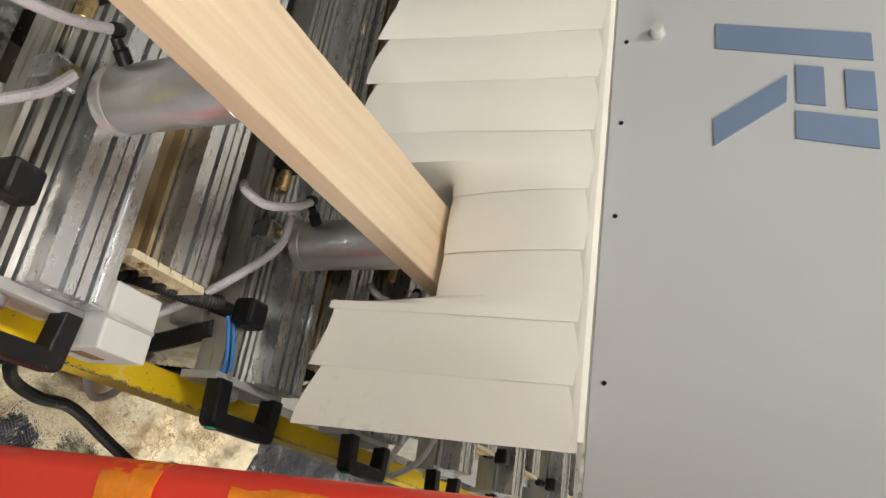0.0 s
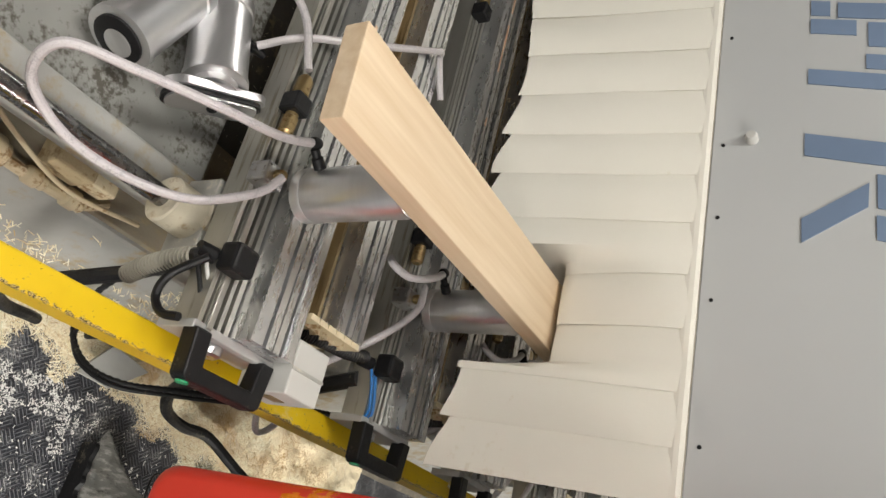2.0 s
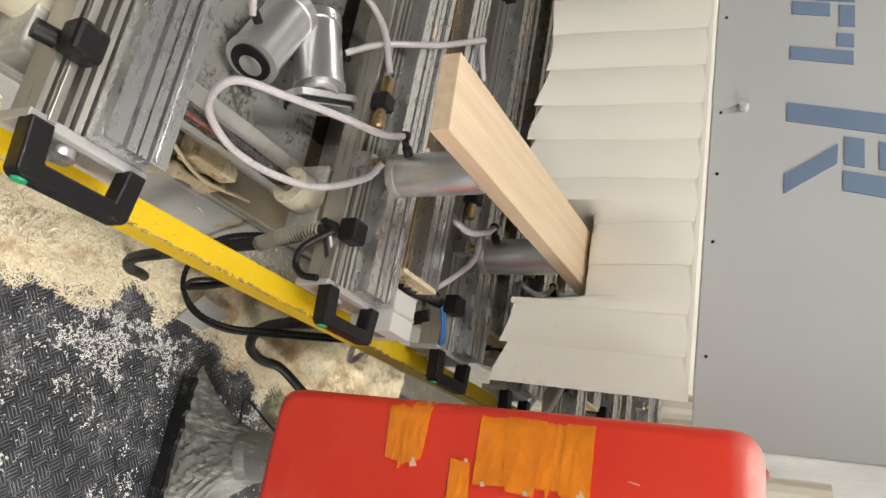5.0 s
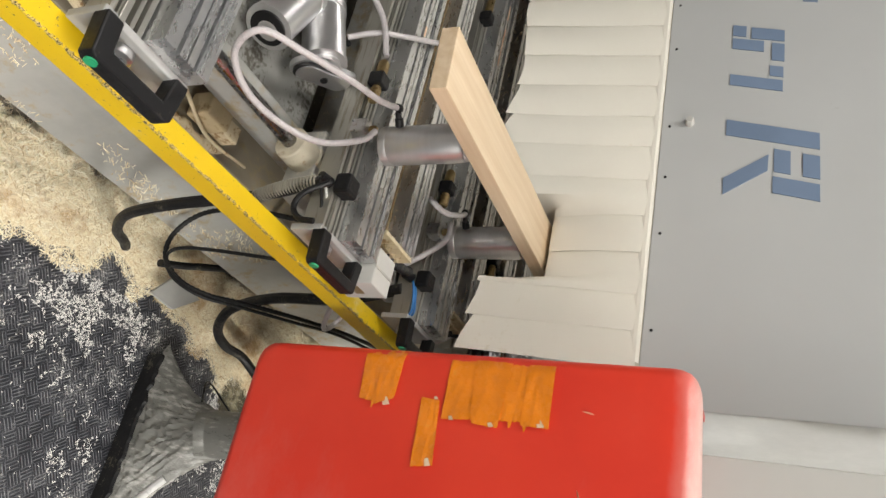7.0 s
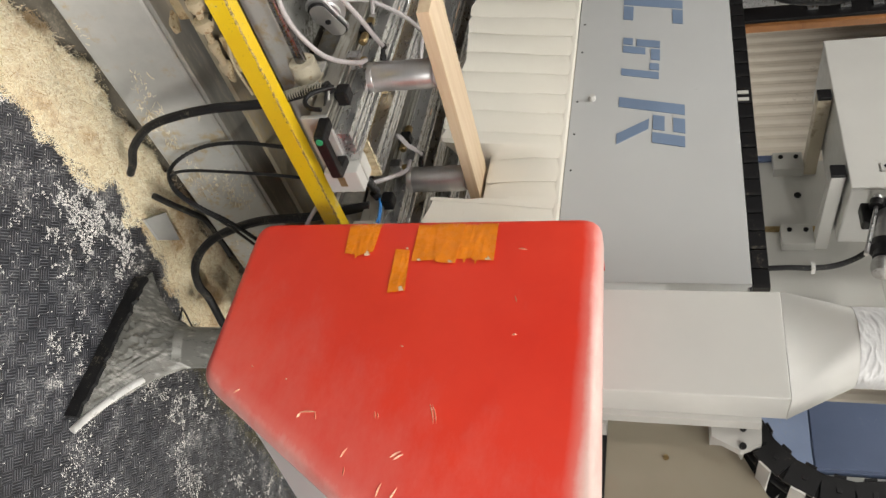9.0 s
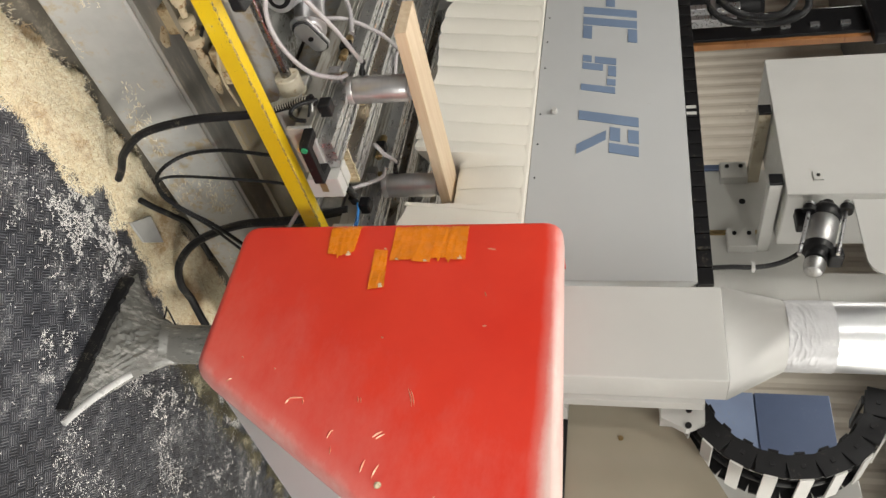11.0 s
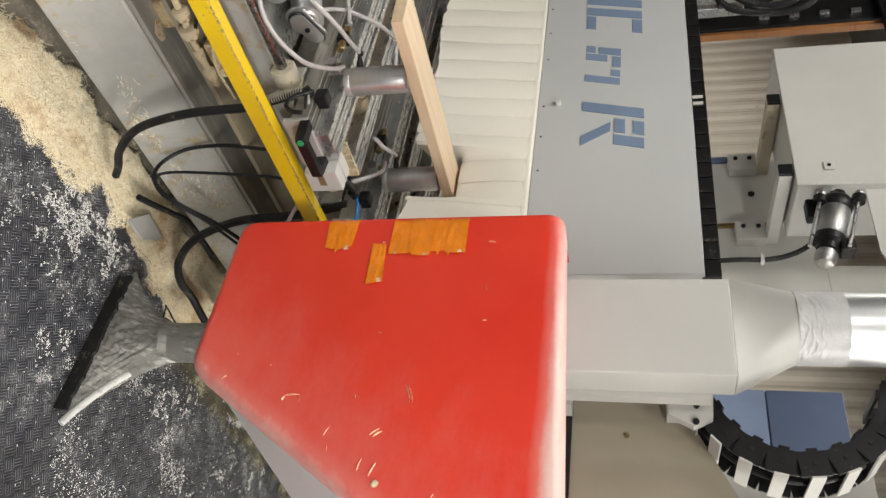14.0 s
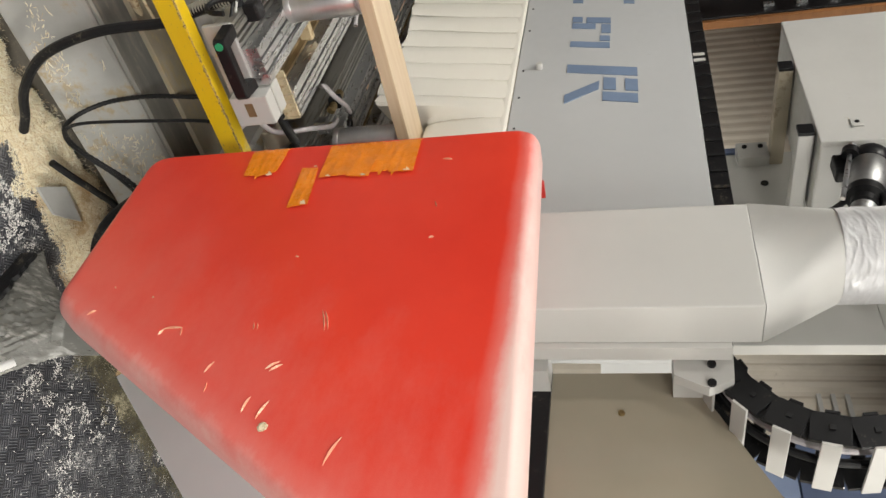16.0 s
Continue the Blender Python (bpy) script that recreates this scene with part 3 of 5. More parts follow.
    # brass coupling on the clamp profile
    q = part("coupling", lathe([(0.008, 0), (0.012, 0.004), (0.012, 0.03), (0.010, 0.032), (0.010, 0.07), (0.013, 0.074), (0.013, 0.10), (0.008, 0.108)], (-0.505, y - 0.066, 0.880), (-1, 0.02, 0), 16), BRASS, c, "brass hose coupling")
    part("collar", boxes((-0.574, -0.542, y - 0.083, y - 0.049, 0.864, 0.898), bevel=0.004), BLACK, c)
    part("valve_block", boxes((-0.446, -0.414, y - 0.089, y - 0.049, 0.862, 0.897), bevel=0.003), STEEL, c)
    part("nipple", lathe([(0.007, 0), (0.009, 0.003), (0.009, 0.012), (0.006, 0.016)], (-0.430, y - 0.068, 0.897), (0, 0, 1), 14), BRASS, c)
    part("second_coupling", lathe([(0.009, 0), (0.012, 0.004), (0.012, 0.05), (0.008, 0.056)], (-1.155, y - 0.066, 0.880), (-1, 0, 0), 14), BRASS, c)
    part("second_collar", boxes((-1.15, -1.116, y - 0.083, y - 0.049, 0.862, 0.896), bevel=0.004), BLACK, c)
    r = random.Random(int(y * 100) + 5)
    for n in range(9):
        x, w, l = r.uniform(-1.45, -0.62), r.uniform(0.003, 0.007), r.uniform(0.02, 0.07)
        part("glue_streak", boxes((x, x + l, y + 0.0185, y + 0.0185 + w, 0.9021, 0.9035)), TORN, c, "dried white glue streak")
    return c


first = console(0.60)
for y in (1.015, 1.41, 1.81, 2.22, 2.75):
    copy_thing(first, pose(-0.8, y, 0.80))

plain = console(0.0, second=False)
plain.location = (-0.793, 0.033, 0.80)
copy_thing(plain, pose(-0.80, -0.7, 0.80))

vb = thing("valve_box", (-0.2, 0.72, 0.80), "white sheet-metal valve box with small worn label", "valve box")
part("body", boxes((-0.246, -0.163, 0.684, 0.760, 0.805, 0.900), bevel=0.003), WHITE, vb)
part("seam", boxes((-0.205, -0.200, 0.683, 0.759, 0.8995, 0.9015)), DUSTED, vb)
part("label_plate", boxes((-0.1632, -0.1615, 0.70, 0.735, 0.84, 0.86)), ALU_BROWN, vb, "brown-printed white sticker")

# ---- suction cups ----
def suction_cup(x, y, z=0.902):
    c = thing("suction_cup", (x, y, z), "round turned aluminium suction cup standing on the console", "suction cup", "suction cups under the board")
    part("foot", lathe([(0.041, 0), (0.041, 0.014), (0.040, 0.016)], (x, y, z), sides=36), CUP, c)
    part("barrel", lathe([(0.0395, 0.0162), (0.0402, 0.018), (0.0402, 0.172), (0.0385, 0.175), (0.0385, 0.182), (0.036, 0.184)], (x, y, z), sides=36), CUP, c, "brushed aluminium barrel")
    part("seal_lip", lathe([(0.035, 0.1842), (0.0375, 0.187), (0.0375, 0.1965), (0.034, 0.1968)], (x, y, z), sides=32), HOSE, c, "clear rubber sealing lip")
    fx, fy = x - 0.022, y - 0.036
    e = part("elbow", lathe([(0.009, 0), (0.009, 0.016), (0.0065, 0.018), (0.0065, 0.03)], (fx, fy, z + 0.042), (-0.5, -0.8, 0.1), 14), BLACK, c, "black push-in hose elbow")
    return c


cup_one = suction_cup(-0.436, 0.597)
for x, y in ((-0.436, 1.01), (-0.446, 1.406), (-0.45, 1.81)):
    copy_thing(cup_one, pose(x, y, 0.902))
copy_thing(cup_one, pose(-0.60, -0.03, 0.902))


def loose_cup(base, axis, flange):
    axis = Vector(axis).normalized()
    c = thing("loose_suction_cup", base, "spare aluminium suction cup lying on the bed sheet", "suction cup", "spare suction cups")
    b = Vector(base)
    part("barrel", lathe([(0.036, 0), (0.048, 0.001), (0.048, 0.012), (0.0455, 0.014), (0.0455, 0.135), (0.048, 0.137), (0.048, 0.158), (0.042, 0.160)], b, axis, 36), CUP, c, "brushed aluminium barrel")
    part("elbow", lathe([(0.008, 0), (0.008, 0.02), (0.006, 0.034)], b + axis * 0.120 + Vector((0.0, 0.043, 0.016)) if flange else b + axis * 0.066 + Vector((0, -0.043, 0.012)), (0, 1, 0.2) if flange else (-0.2, -1, 0.35), 14), BLACK, c)
    if flange:
        u = Vector((-0.10, 0.215, 0.03)).normalized()
        w = axis.cross(u).normalized()
        outline = []
        for k in range(24):
            a = 2 * math.pi * k / 24
            outline.append((0.060 if math.cos(a) > 0 else -0.060) + 0.028 * math.cos(a))
        for name, s, a, d, mat, lab in (("flange", 1.0, -0.026, -0.012, CUP, "oblong aluminium flange"), ("seal", 0.86, -0.034, -0.0262, BLACK, "black rubber seal"), ("inner_plate", 0.78, -0.038, -0.030, CUP, "grey inner plate")):
            bm = bmesh.new()
            lo, hi = [], []
            for k in range(24):
                t = 2 * math.pi * k / 24
                p = b + u * outline[k] * (s if s == 1 else s + 0.06) + w * 0.028 * s * math.sin(t)
                lo.append(bm.verts.new(p + axis * a))
                hi.append(bm.verts.new(p + axis * d))
            bm.faces.new(lo)
            bm.faces.new(hi)
            for k in range(24):
                bm.faces.new((lo[k], lo[(k + 1) % 24], hi[(k + 1) % 24], hi[k]))
            part(name, bm, mat, c, lab)
        part("bolt", lathe([(0.008, 0), (0.008, 0.004)], b - axis * 0.0382, -axis, 10), BLACK, c)
        part("neck", lathe([(0.034, -0.0118), (0.034, 0.0)], b, axis, 28), CUP, c)
    else:
        part("seal_ring", lathe([(0.036, 0.0), (0.036, -0.004), (0.030, -0.006)], b, axis, 28), BLACK, c, "black rubber mouth")
        part("inner_plate", lathe([(0.021, -0.0055), (0.021, -0.0075), (0.018, -0.0085)], b + Vector((0, 0.004, 0.0)), axis, 24), CUP, c, "polished inner plate")
    return c


loose_cup((-0.540, 0.452, 0.798), (-0.93, -0.08, -0.25), True)
loose_cup((-0.520, 0.318, 0.755), (-0.88, 0.34, 0.02), False)

# ---- the board ----
board = thing("timber_board", (-0.5, 1.3, 1.05), "pale planed pine board clamped on the suction cups", "board")
part("plank", extrude([(-0.517, 0.366), (-0.388, 0.375), (-0.380, 1.85), (-0.510, 1.83)], "z", 1.099, 1.132, 0.0015), WOOD, board)
part("end_block", boxes((-0.3800, -0.345, 1.40, 1.48, 1.100, 1.130), bevel=0.001), WOOD, board)

# ---- hoses and cables ----
def hose(name, pts, r, mat, label, ends=None, ribs=0.0, pitch=0.006, group=""):
    h = thing(name, pts[0], label, "hose" if r > 0.0045 else "cable", group)
    part("line", tube(pts, r, 10, ribs=ribs, pitch=pitch, smooth=8), mat, h)
    if ends:
        for p, d in ends:
            part("ferrule", lathe([(r * 1.15, 0), (r * 1.35, 0.003), (r * 1.35, 0.012), (r * 1.1, 0.016)], p, d, 12), BLACK, h, "black hose nut")
    return h


HL = "clear braided vacuum hose with milky walls"
hose("vacuum_hose", [(-0.485, 0.540, 0.948), (-0.45, 0.47, 0.945), (-0.435, 0.39, 0.925), (-0.42, 0.29, 0.885), (-0.405, 0.215, 0.85), (-0.375, 0.225, 0.80), (-0.345, 0.29, 0.79), (-0.335, 0.37, 0.81), (-0.345, 0.45, 0.85), (-0.385, 0.505, 0.90), (-0.425, 0.530, 0.912)], 0.0064, HOSE, HL, [((-0.485, 0.540, 0.948), (0.4, -0.9, 0))], group="vacuum hoses")
hose("vacuum_hose", [(-0.652, 0.492, 0.80), (-0.685, 0.525, 0.86), (-0.74, 0.62, 0.922), (-0.85, 0.76, 0.925), (-0.868, 0.785, 0.925), (-0.86, 0.80, 0.915), (-0.80, 0.84, 0.912)], 0.0065, HOSE, HL, group="vacuum hoses")
hose("vacuum_hose", [(-0.580, 0.275, 0.775), (-0.62, 0.235, 0.80), (-0.70, 0.19, 0.83), (-0.82, 0.13, 0.84)], 0.0065, HOSE, HL, group="vacuum hoses")
hose("vacuum_hose", [(-0.62, 0.53, 0.885), (-0.72, 0.50, 0.86), (-0.80, 0.42, 0.80), (-0.86, 0.34, 0.74), (-0.93, 0.26, 0.71)], 0.0065, HOSE, HL, group="vacuum hoses")
for dy, z in ((0.41, 0.0), (0.81, 0.0)):
    hose("vacuum_hose", [(-0.485, 0.540 + dy, 0.948), (-0.45, 0.49 + dy, 0.955), (-0.43, 0.445 + dy, 0.94), (-0.44, 0.42 + dy, 0.92), (-0.46, 0.43 + dy, 0.90)], 0.0068, HOSE, HL, [((-0.485, 0.540 + dy, 0.948), (0.4, -0.9, 0.1))], group="vacuum hoses")
    hose("vacuum_hose", [(-0.455, 0.536 + dy, 0.915), (-0.40, 0.52 + dy, 0.92), (-0.34, 0.485 + dy, 0.89), (-0.28, 0.45 + dy, 0.83), (-0.245, 0.40 + dy, 0.815), (-0.235, 0.33 + dy, 0.80)], 0.0068, HOSE, HL, group="vacuum hoses")
hose("vacuum_hose", [(-0.50, 1.66, 0.93), (-0.40, 1.62, 0.93), (-0.30, 1.58, 0.90), (-0.19, 1.56, 0.84), (-0.155, 1.585, 0.83), (-0.20, 1.64, 0.87), (-0.30, 1.68, 0.90)], 0.0068, HOSE, HL, group="vacuum hoses")
hose("air_conduit", [(-0.2745, 0.527, 0.685), (-0.274, 0.53, 0.648), (-0.258, 0.525, 0.48), (-0.262, 0.57, 0.299), (-0.273, 0.66, 0.175), (-0.290, 0.75, 0.105), (-0.30, 0.80, 0.06)], 0.0128, RUBBER, "thick black rubber hose drooping into the sawdust")
sleeve = hose("air_conduit", [(-0.288, 0.500, 0.848), (-0.286, 0.501, 0.82), (-0.279, 0.508, 0.78), (-0.2745, 0.5275, 0.68)], 0.0118, RUBBER, "black conduit with pale spring rings at the clamping knob")
for k in range(22):
    t = k / 21
    p = Vector((-0.287 + 0.0125 * t, 0.500 + 0.0275 * t * t, 0.838 - 0.155 * t))
    part("spring_ring", lathe([(0.0115, 0), (0.0150, 0.0006), (0.0150, 0.0026), (0.0115, 0.0032)], p, (0.08, 0.055 / 0.155 * t, -1), 18), SPRING, sleeve, "pale spring ring")
hose("air_conduit", [(-0.27, 0.94, 0.83), (-0.24, 0.95, 0.66), (-0.25, 0.985, 0.44), (-0.25, 1.07, 0.24), (-0.22, 1.16, 0.135), (-0.205, 1.27, 0.09), (-0.205, 1.37, 0.085), (-0.15, 1.47, 0.12), (-0.08, 1.55, 0.2)], 0.0145, RUBBER, "thick black rubber hose looping above the sawdust")
hose("air_conduit", [(-0.30, 0.91, 0.855), (-0.29, 0.86, 0.85), (-0.285, 0.80, 0.845), (-0.28, 0.74, 0.835)], 0.0105, RUBBER, "black corrugated conduit beside the valve box", ribs=0.002)
hose("air_conduit", [(-0.30, 1.31, 0.855), (-0.29, 1.26, 0.845), (-0.27, 1.20, 0.82)], 0.0105, RUBBER, "short black corrugated conduit", ribs=0.002)
hose("spiral_cable", [(-0.370, 0.79, 0.62), (-0.379, 0.79, 0.566), (-0.405, 0.79, 0.419), (-0.394, 0.79, 0.289), (-0.335, 0.79, 0.219), (-0.265, 0.79, 0.223), (-0.210, 0.81, 0.28), (-0.195, 0.86, 0.34), (-0.215, 0.95, 0.38), (-0.26, 1.15, 0.42), (-0.30, 1.35, 0.45), (-0.33, 1.55, 0.47)], 0.0055, RUBBER, "black spiral-wrapped cable bundle", ribs=0.0018, pitch=0.014)
hose("control_cable", [(-0.245, 0.80, 0.70), (-0.255, 0.79, 0.642), (-0.278, 0.79, 0.462), (-0.293, 0.79, 0.277), (-0.270, 0.79, 0.225), (-0.215, 0.80, 0.262), (-0.185, 0.84, 0.33), (-0.20, 0.93, 0.37), (-0.25, 1.15, 0.40), (-0.29, 1.33, 0.43), (-0.32, 1.55, 0.45)], 0.0048, RUBBER, "thin black control cable")
hose("cable_end", [(-0.315, 0.925, 0.065), (-0.345, 1.0, 0.07), (-0.39, 1.10, 0.075), (-0.425, 1.2, 0.08), (-0.43, 1.4, 0.07)], 0.011, RUBBER, "stiff black cable dusted with shavings")
solo("tray_offcut", extrude([(-0.235, 0.95), (-0.228, 1.05), (-0.300, 1.14), (-0.325, 1.02)], "z", 0.040, 0.0495, 0.001), BASEPAINT, "grey sheet offcut half buried in the sawdust", "offcut")
hose("control_cable", [(-0.275, 0.50, 0.85), (-0.245, 0.525, 0.845), (-0.225, 0.55, 0.83), (-0.215, 0.56, 0.80)], 0.0035, BLACK, "thin black sensor cable")
hose("control_cable", [(-0.285, 0.497, 0.870), (-0.253, 0.485, 0.825), (-0.223, 0.485, 0.813), (-0.200, 0.488, 0.831), (-0.196, 0.492, 0.862)], 0.006, BLACK, "black cable loop under the console")
for k, dy in enumerate((0.0, 0.012)):
    hose("air_line", [(-0.285, 0.925 + dy, 0.862), (-0.255, 0.93 + dy, 0.868), (-0.215, 0.94 + dy, 0.868), (-0.195, 0.945 + dy, 0.85)], 0.0028, CABLEBLUE, "thin blue air line", group="air lines")
hose("vacuum_hose", [(-0.24, 0.76, 0.83), (-0.19, 0.80, 0.76), (-0.16, 0.86, 0.70), (-0.15, 0.92, 0.66), (-0.18, 0.97, 0.65), (-0.24, 0.98, 0.68)], 0.006, HOSE, HL, group="vacuum hoses")
hose("air_line", [(-0.30, 0.50, 0.85), (-0.255, 0.53, 0.85), (-0.225, 0.54, 0.84), (-0.21, 0.54, 0.80)], 0.0030, WHITE, "thin pale air line", group="air lines")
hose("pneumatic_fitting", [(-0.40, -0.02, 0.57), (-0.385, 0.15, 0.55), (-0.38, 0.29, 0.541), (-0.38, 0.337, 0.536), (-0.38, 0.412, 0.530), (-0.385, 0.50, 0.528), (-0.42, 0.56, 0.50)], 0.010, GLUED, "dust-caked pneumatic line with swollen joints")
for p, r in (((-0.385, 0.20, 0.546), 0.020), ((-0.38, 0.268, 0.543), 0.022), ((-0.38, 0.325, 0.537), 0.026), ((-0.38, 0.40, 0.531), 0.015), ((-0.384, 0.47, 0.529), 0.017)):
    part("joint", lathe([(r * 0.7, 0), (r, 0.005), (r, 0.024), (r * 0.8, 0.027), (r * 0.8, 0.036), (r * 0.6, 0.040)], p, (0, 1, -0.05), 18), GLUED, thing("pneumatic_joint", p, "dust-caked round pneumatic joint", "fitting", "pneumatic joints"))
hose("control_cable", [(-0.40, 0.22, 0.66), (-0.385, 0.27, 0.61), (-0.38, 0.31, 0.575), (-0.38, 0.34, 0.555)], 0.005, BLACK, "thin black sensor cable along the bed")
hose("control_cable", [(-0.42, 0.22, 0.64), (-0.39, 0.34, 0.60), (-0.38, 0.46, 0.56), (-0.40, 0.60, 0.55)], 0.004, GLUED, "dusty pale cable along the bed")
vt = thing("valve_terminal", (-0.42, 0.45, 0.541), "brown dust-covered valve terminal under the guide shaft", "valve")
part("body", boxes((-0.45, -0.395, 0.40, 0.47, 0.5415, 0.60), bevel=0.005), FOAM, vt)
part("solenoid", boxes((-0.44, -0.40, 0.475, 0.52, 0.5415, 0.585), bevel=0.004), GLUED, vt)
dusty = thing("terminal_box", (-0.55, 0.36, 0.36), "brown dust-covered terminal box on the ledge", "terminal box")
part("body", boxes((-0.60, -0.52, 0.33, 0.42, 0.3602, 0.415), bevel=0.006), FOAM, dusty)
part("lid", boxes((-0.605, -0.515, 0.325, 0.425, 0.4155, 0.423), bevel=0.002), FOAM, dusty)

settle(hall_things, (0.040, -0.068, 0.015))

# ---- gantry ----
g = thing("gantry", (-1.0, 1.3, 0.0), "light grey machine gantry with slate-blue band and painted lettering", "gantry")
part("front_panel", boxes((-2.55, -0.03, 0.970, 0.985, 1.395, 1.900), bevel=0.002), GREY, g, "light grey sheet-steel front panel")
part("beam", boxes((-2.55, -0.05, 0.986, 1.50, 1.40, 1.895)), GREY, g)
part("band", extrude([(-2.27, 1.397), (-1.74, 1.397), (-1.63, 1.898), (-2.15, 1.898)], "y", 0.9665, 0.9698), BLUE, g, "slate-blue painted band")
teeth = [(-2.0, 1.57)]
for k in range(9):
    teeth += [(-2.045 + k * 0.035, 1.568 + 0.012 * math.sin(k * 0.4)), (-2.03 + k * 0.035, 1.588)]
part("emblem", extrude([(-2.07, 1.60)] + teeth[1:] + [(-1.72, 1.60), (-1.78, 1.69), (-1.86, 1.665), (-1.95, 1.665), (-2.06, 1.69)], "y", 0.9645, 0.9664), PALEBLUE, g, "pale saw-toothed emblem")
part("emblem_line", tube([(-2.06, 0.9655, 1.692), (-1.95, 0.9655, 1.668), (-1.86, 0.9655, 1.668), (-1.78, 0.9655, 1.692)], 0.003), WHITE, g)
LEAN = 0.26


def bars(segments, extra=()):
    """Slanted letter strokes: x from, x to, z from, z to."""
    for x0, x1, z0, z1 in segments:
        a, b = LEAN * (z0 - 1.546), LEAN * (z1 - 1.546)
        part("letter_stroke", extrude([(x0 + a, z0), (x1 + a, z0), (x1 + b, z1), (x0 + b, z1)], "y", 0.9675, 0.9698), PALEBLUE, g, "blue-grey painted letter stroke")
    for poly in extra:
        part("letter_stroke", extrude(poly, "y", 0.9675, 0.9698), PALEBLUE, g, "blue-grey painted letter stroke")


# strokes of the lettering painted on the front panel
bars([(-1.497, -1.450, 1.546, 1.747), (-1.445, -1.370, 1.630, 1.665), (-1.356, -1.312, 1.546, 1.747)])
bars([(-1.290, -1.245, 1.546, 1.747), (-1.236, -1.160, 1.547, 1.581), (-1.236, -1.160, 1.713, 1.747)])
bars([(-1.059, -1.024, 1.551, 1.583), (-1.057, -1.021, 1.595, 1.672), (-1.015, -0.981, 1.551, 1.625), (-1.012, -0.957, 1.643, 1.672), (-0.939, -0.907, 1.639, 1.670), (-0.897, -0.864, 1.549, 1.669)])
bars([(-0.756, -0.711, 1.546, 1.747), (-0.693, -0.630, 1.652, 1.687), (-0.692, -0.631, 1.712, 1.747), (-0.617, -0.573, 1.650, 1.746)], [[(-0.650, 1.641), (-0.606, 1.639), (-0.544, 1.545), (-0.588, 1.544)]])
for x in (-2.4, -2.1, -1.85, -1.65, -1.45, -1.30, -1.149, -0.995, -0.745, -0.596, -0.441, -0.2):
    part("screw", lathe([(0.0035, 0), (0.003, 0.002)], (x, 0.9698, 1.414), (0, -1, 0), 10), BLACK, g)
part("latch", lathe([(0.011, 0), (0.011, 0.012), (0.008, 0.018)], (-0.752, 0.9698, 1.462), (0, -1, 0), 18), WHITE, g, "small white round latch")
part("side_plate", boxes((-2.55, -1.60, 1.02, 1.40, 0.72, 1.394), bevel=0.004), GREY, g, "light grey side plate below the beam")
part("column", boxes((-2.75, -1.96, 1.10, 1.60, 0.0, 0.72), bevel=0.004), GREY, g)
wb = part("window_box", boxes((-2.12, -1.74, 0.985, 1.019, 0.78, 1.215), bevel=0.004), BLACK, g, "black framed inspection window")
part("pane", boxes((-2.10, -1.76, 0.978, 0.9845, 0.80, 1.195), bevel=0.001), PANE, wb, "dusty smoked pane")
for x, z in ((-2.13, 0.77), (-2.13, 1.225), (-1.73, 0.77), (-1.73, 1.225)):
    part("hinge", lathe([(0.008, 0), (0.008, 0.03)], (x, 1.019, z), (0, -1, 0), 12), BLACK, g)
plate = part("type_plate", boxes((-2.02, -1.90, 1.015, 1.019, 1.27, 1.365)), BLACK, g, "black plate with unreadable pale lines")
for k in range(5):
    part("line", boxes((-2.01, -1.93 + 0.01 * (k % 2), 1.0125, 1.0148, 1.285 + 0.016 * k, 1.291 + 0.016 * k)), WHITE, plate)
# right-hand end: hull behind the bumper, and carriage plate above the beam
part("carriage_plate", boxes((-0.915, -0.08, 1.46, 1.50, 1.90, 2.34), bevel=0.003), WHITE, g, "off-white carriage plate with bolt holes")
part("carriage_base", boxes((-0.90, -0.06, 1.08, 1.459, 1.896, 1.935), bevel=0.003), WHITE, g)
part("carriage_extension", boxes((-0.42, -0.085, 1.462, 1.498, 2.3405, 2.95), bevel=0.003), WHITE, g)
part("stub_tube", lathe([(0.019, 0), (0.019, 0.26), (0.024, 0.262), (0.024, 0.285)], (0.392, 1.60, 1.99), (0, 0, 1), 20), TIN, g, "silver stub tube")
part("tube_knob", lathe([(0.018, 0), (0.024, 0.008), (0.024, 0.028), (0.012, 0.036)], (0.392, 1.60, 2.2755), (0, 0, 1), 16), BLACK, g, "black end knob")
part("brass_strip", boxes((-0.604, -0.588, 1.448, 1.459, 1.936, 2.20)), BRASS, g)
part("blue_strip", boxes((-0.940, -0.9155, 1.452, 1.49, 1.93, 2.098)), BLUE, g, "slate-blue edge strip")
for x, z in ((-0.751, 2.132), (-0.27, 2.25)):
    part("bolt", lathe([(0.012, 0), (0.012, 0.004)], (x, 1.4598, z), (0, -1, 0), 14), BLACK, g)

# flat cable chain along the beam, turning back over itself at its end
ch = thing("energy_chain", (0.1, 1.02, 1.9), "black plastic energy chain with pale crossbars curling over the beam", "energy chain")
for k in range(40):
    x = -2.5 + 0.062 * k
    part("link", boxes((x, x + 0.058, 0.975, 1.05, 1.902, 1.944), bevel=0.002), BLACK, ch)
    part("rib", boxes((x + 0.05, x + 0.06, 0.973, 0.9748, 1.905, 1.941)), RUBBER, ch)
part("clip", boxes((-0.757, -0.744, 0.970, 0.9728, 1.902, 1.934)), WHITE, ch, "silver clip")
part("clip", boxes((-0.726, -0.713, 0.970, 0.9728, 1.902, 1.934)), WHITE, ch, "silver clip")
CX, CZ, CR, NL = 0.262, 2.085, 0.222, 12
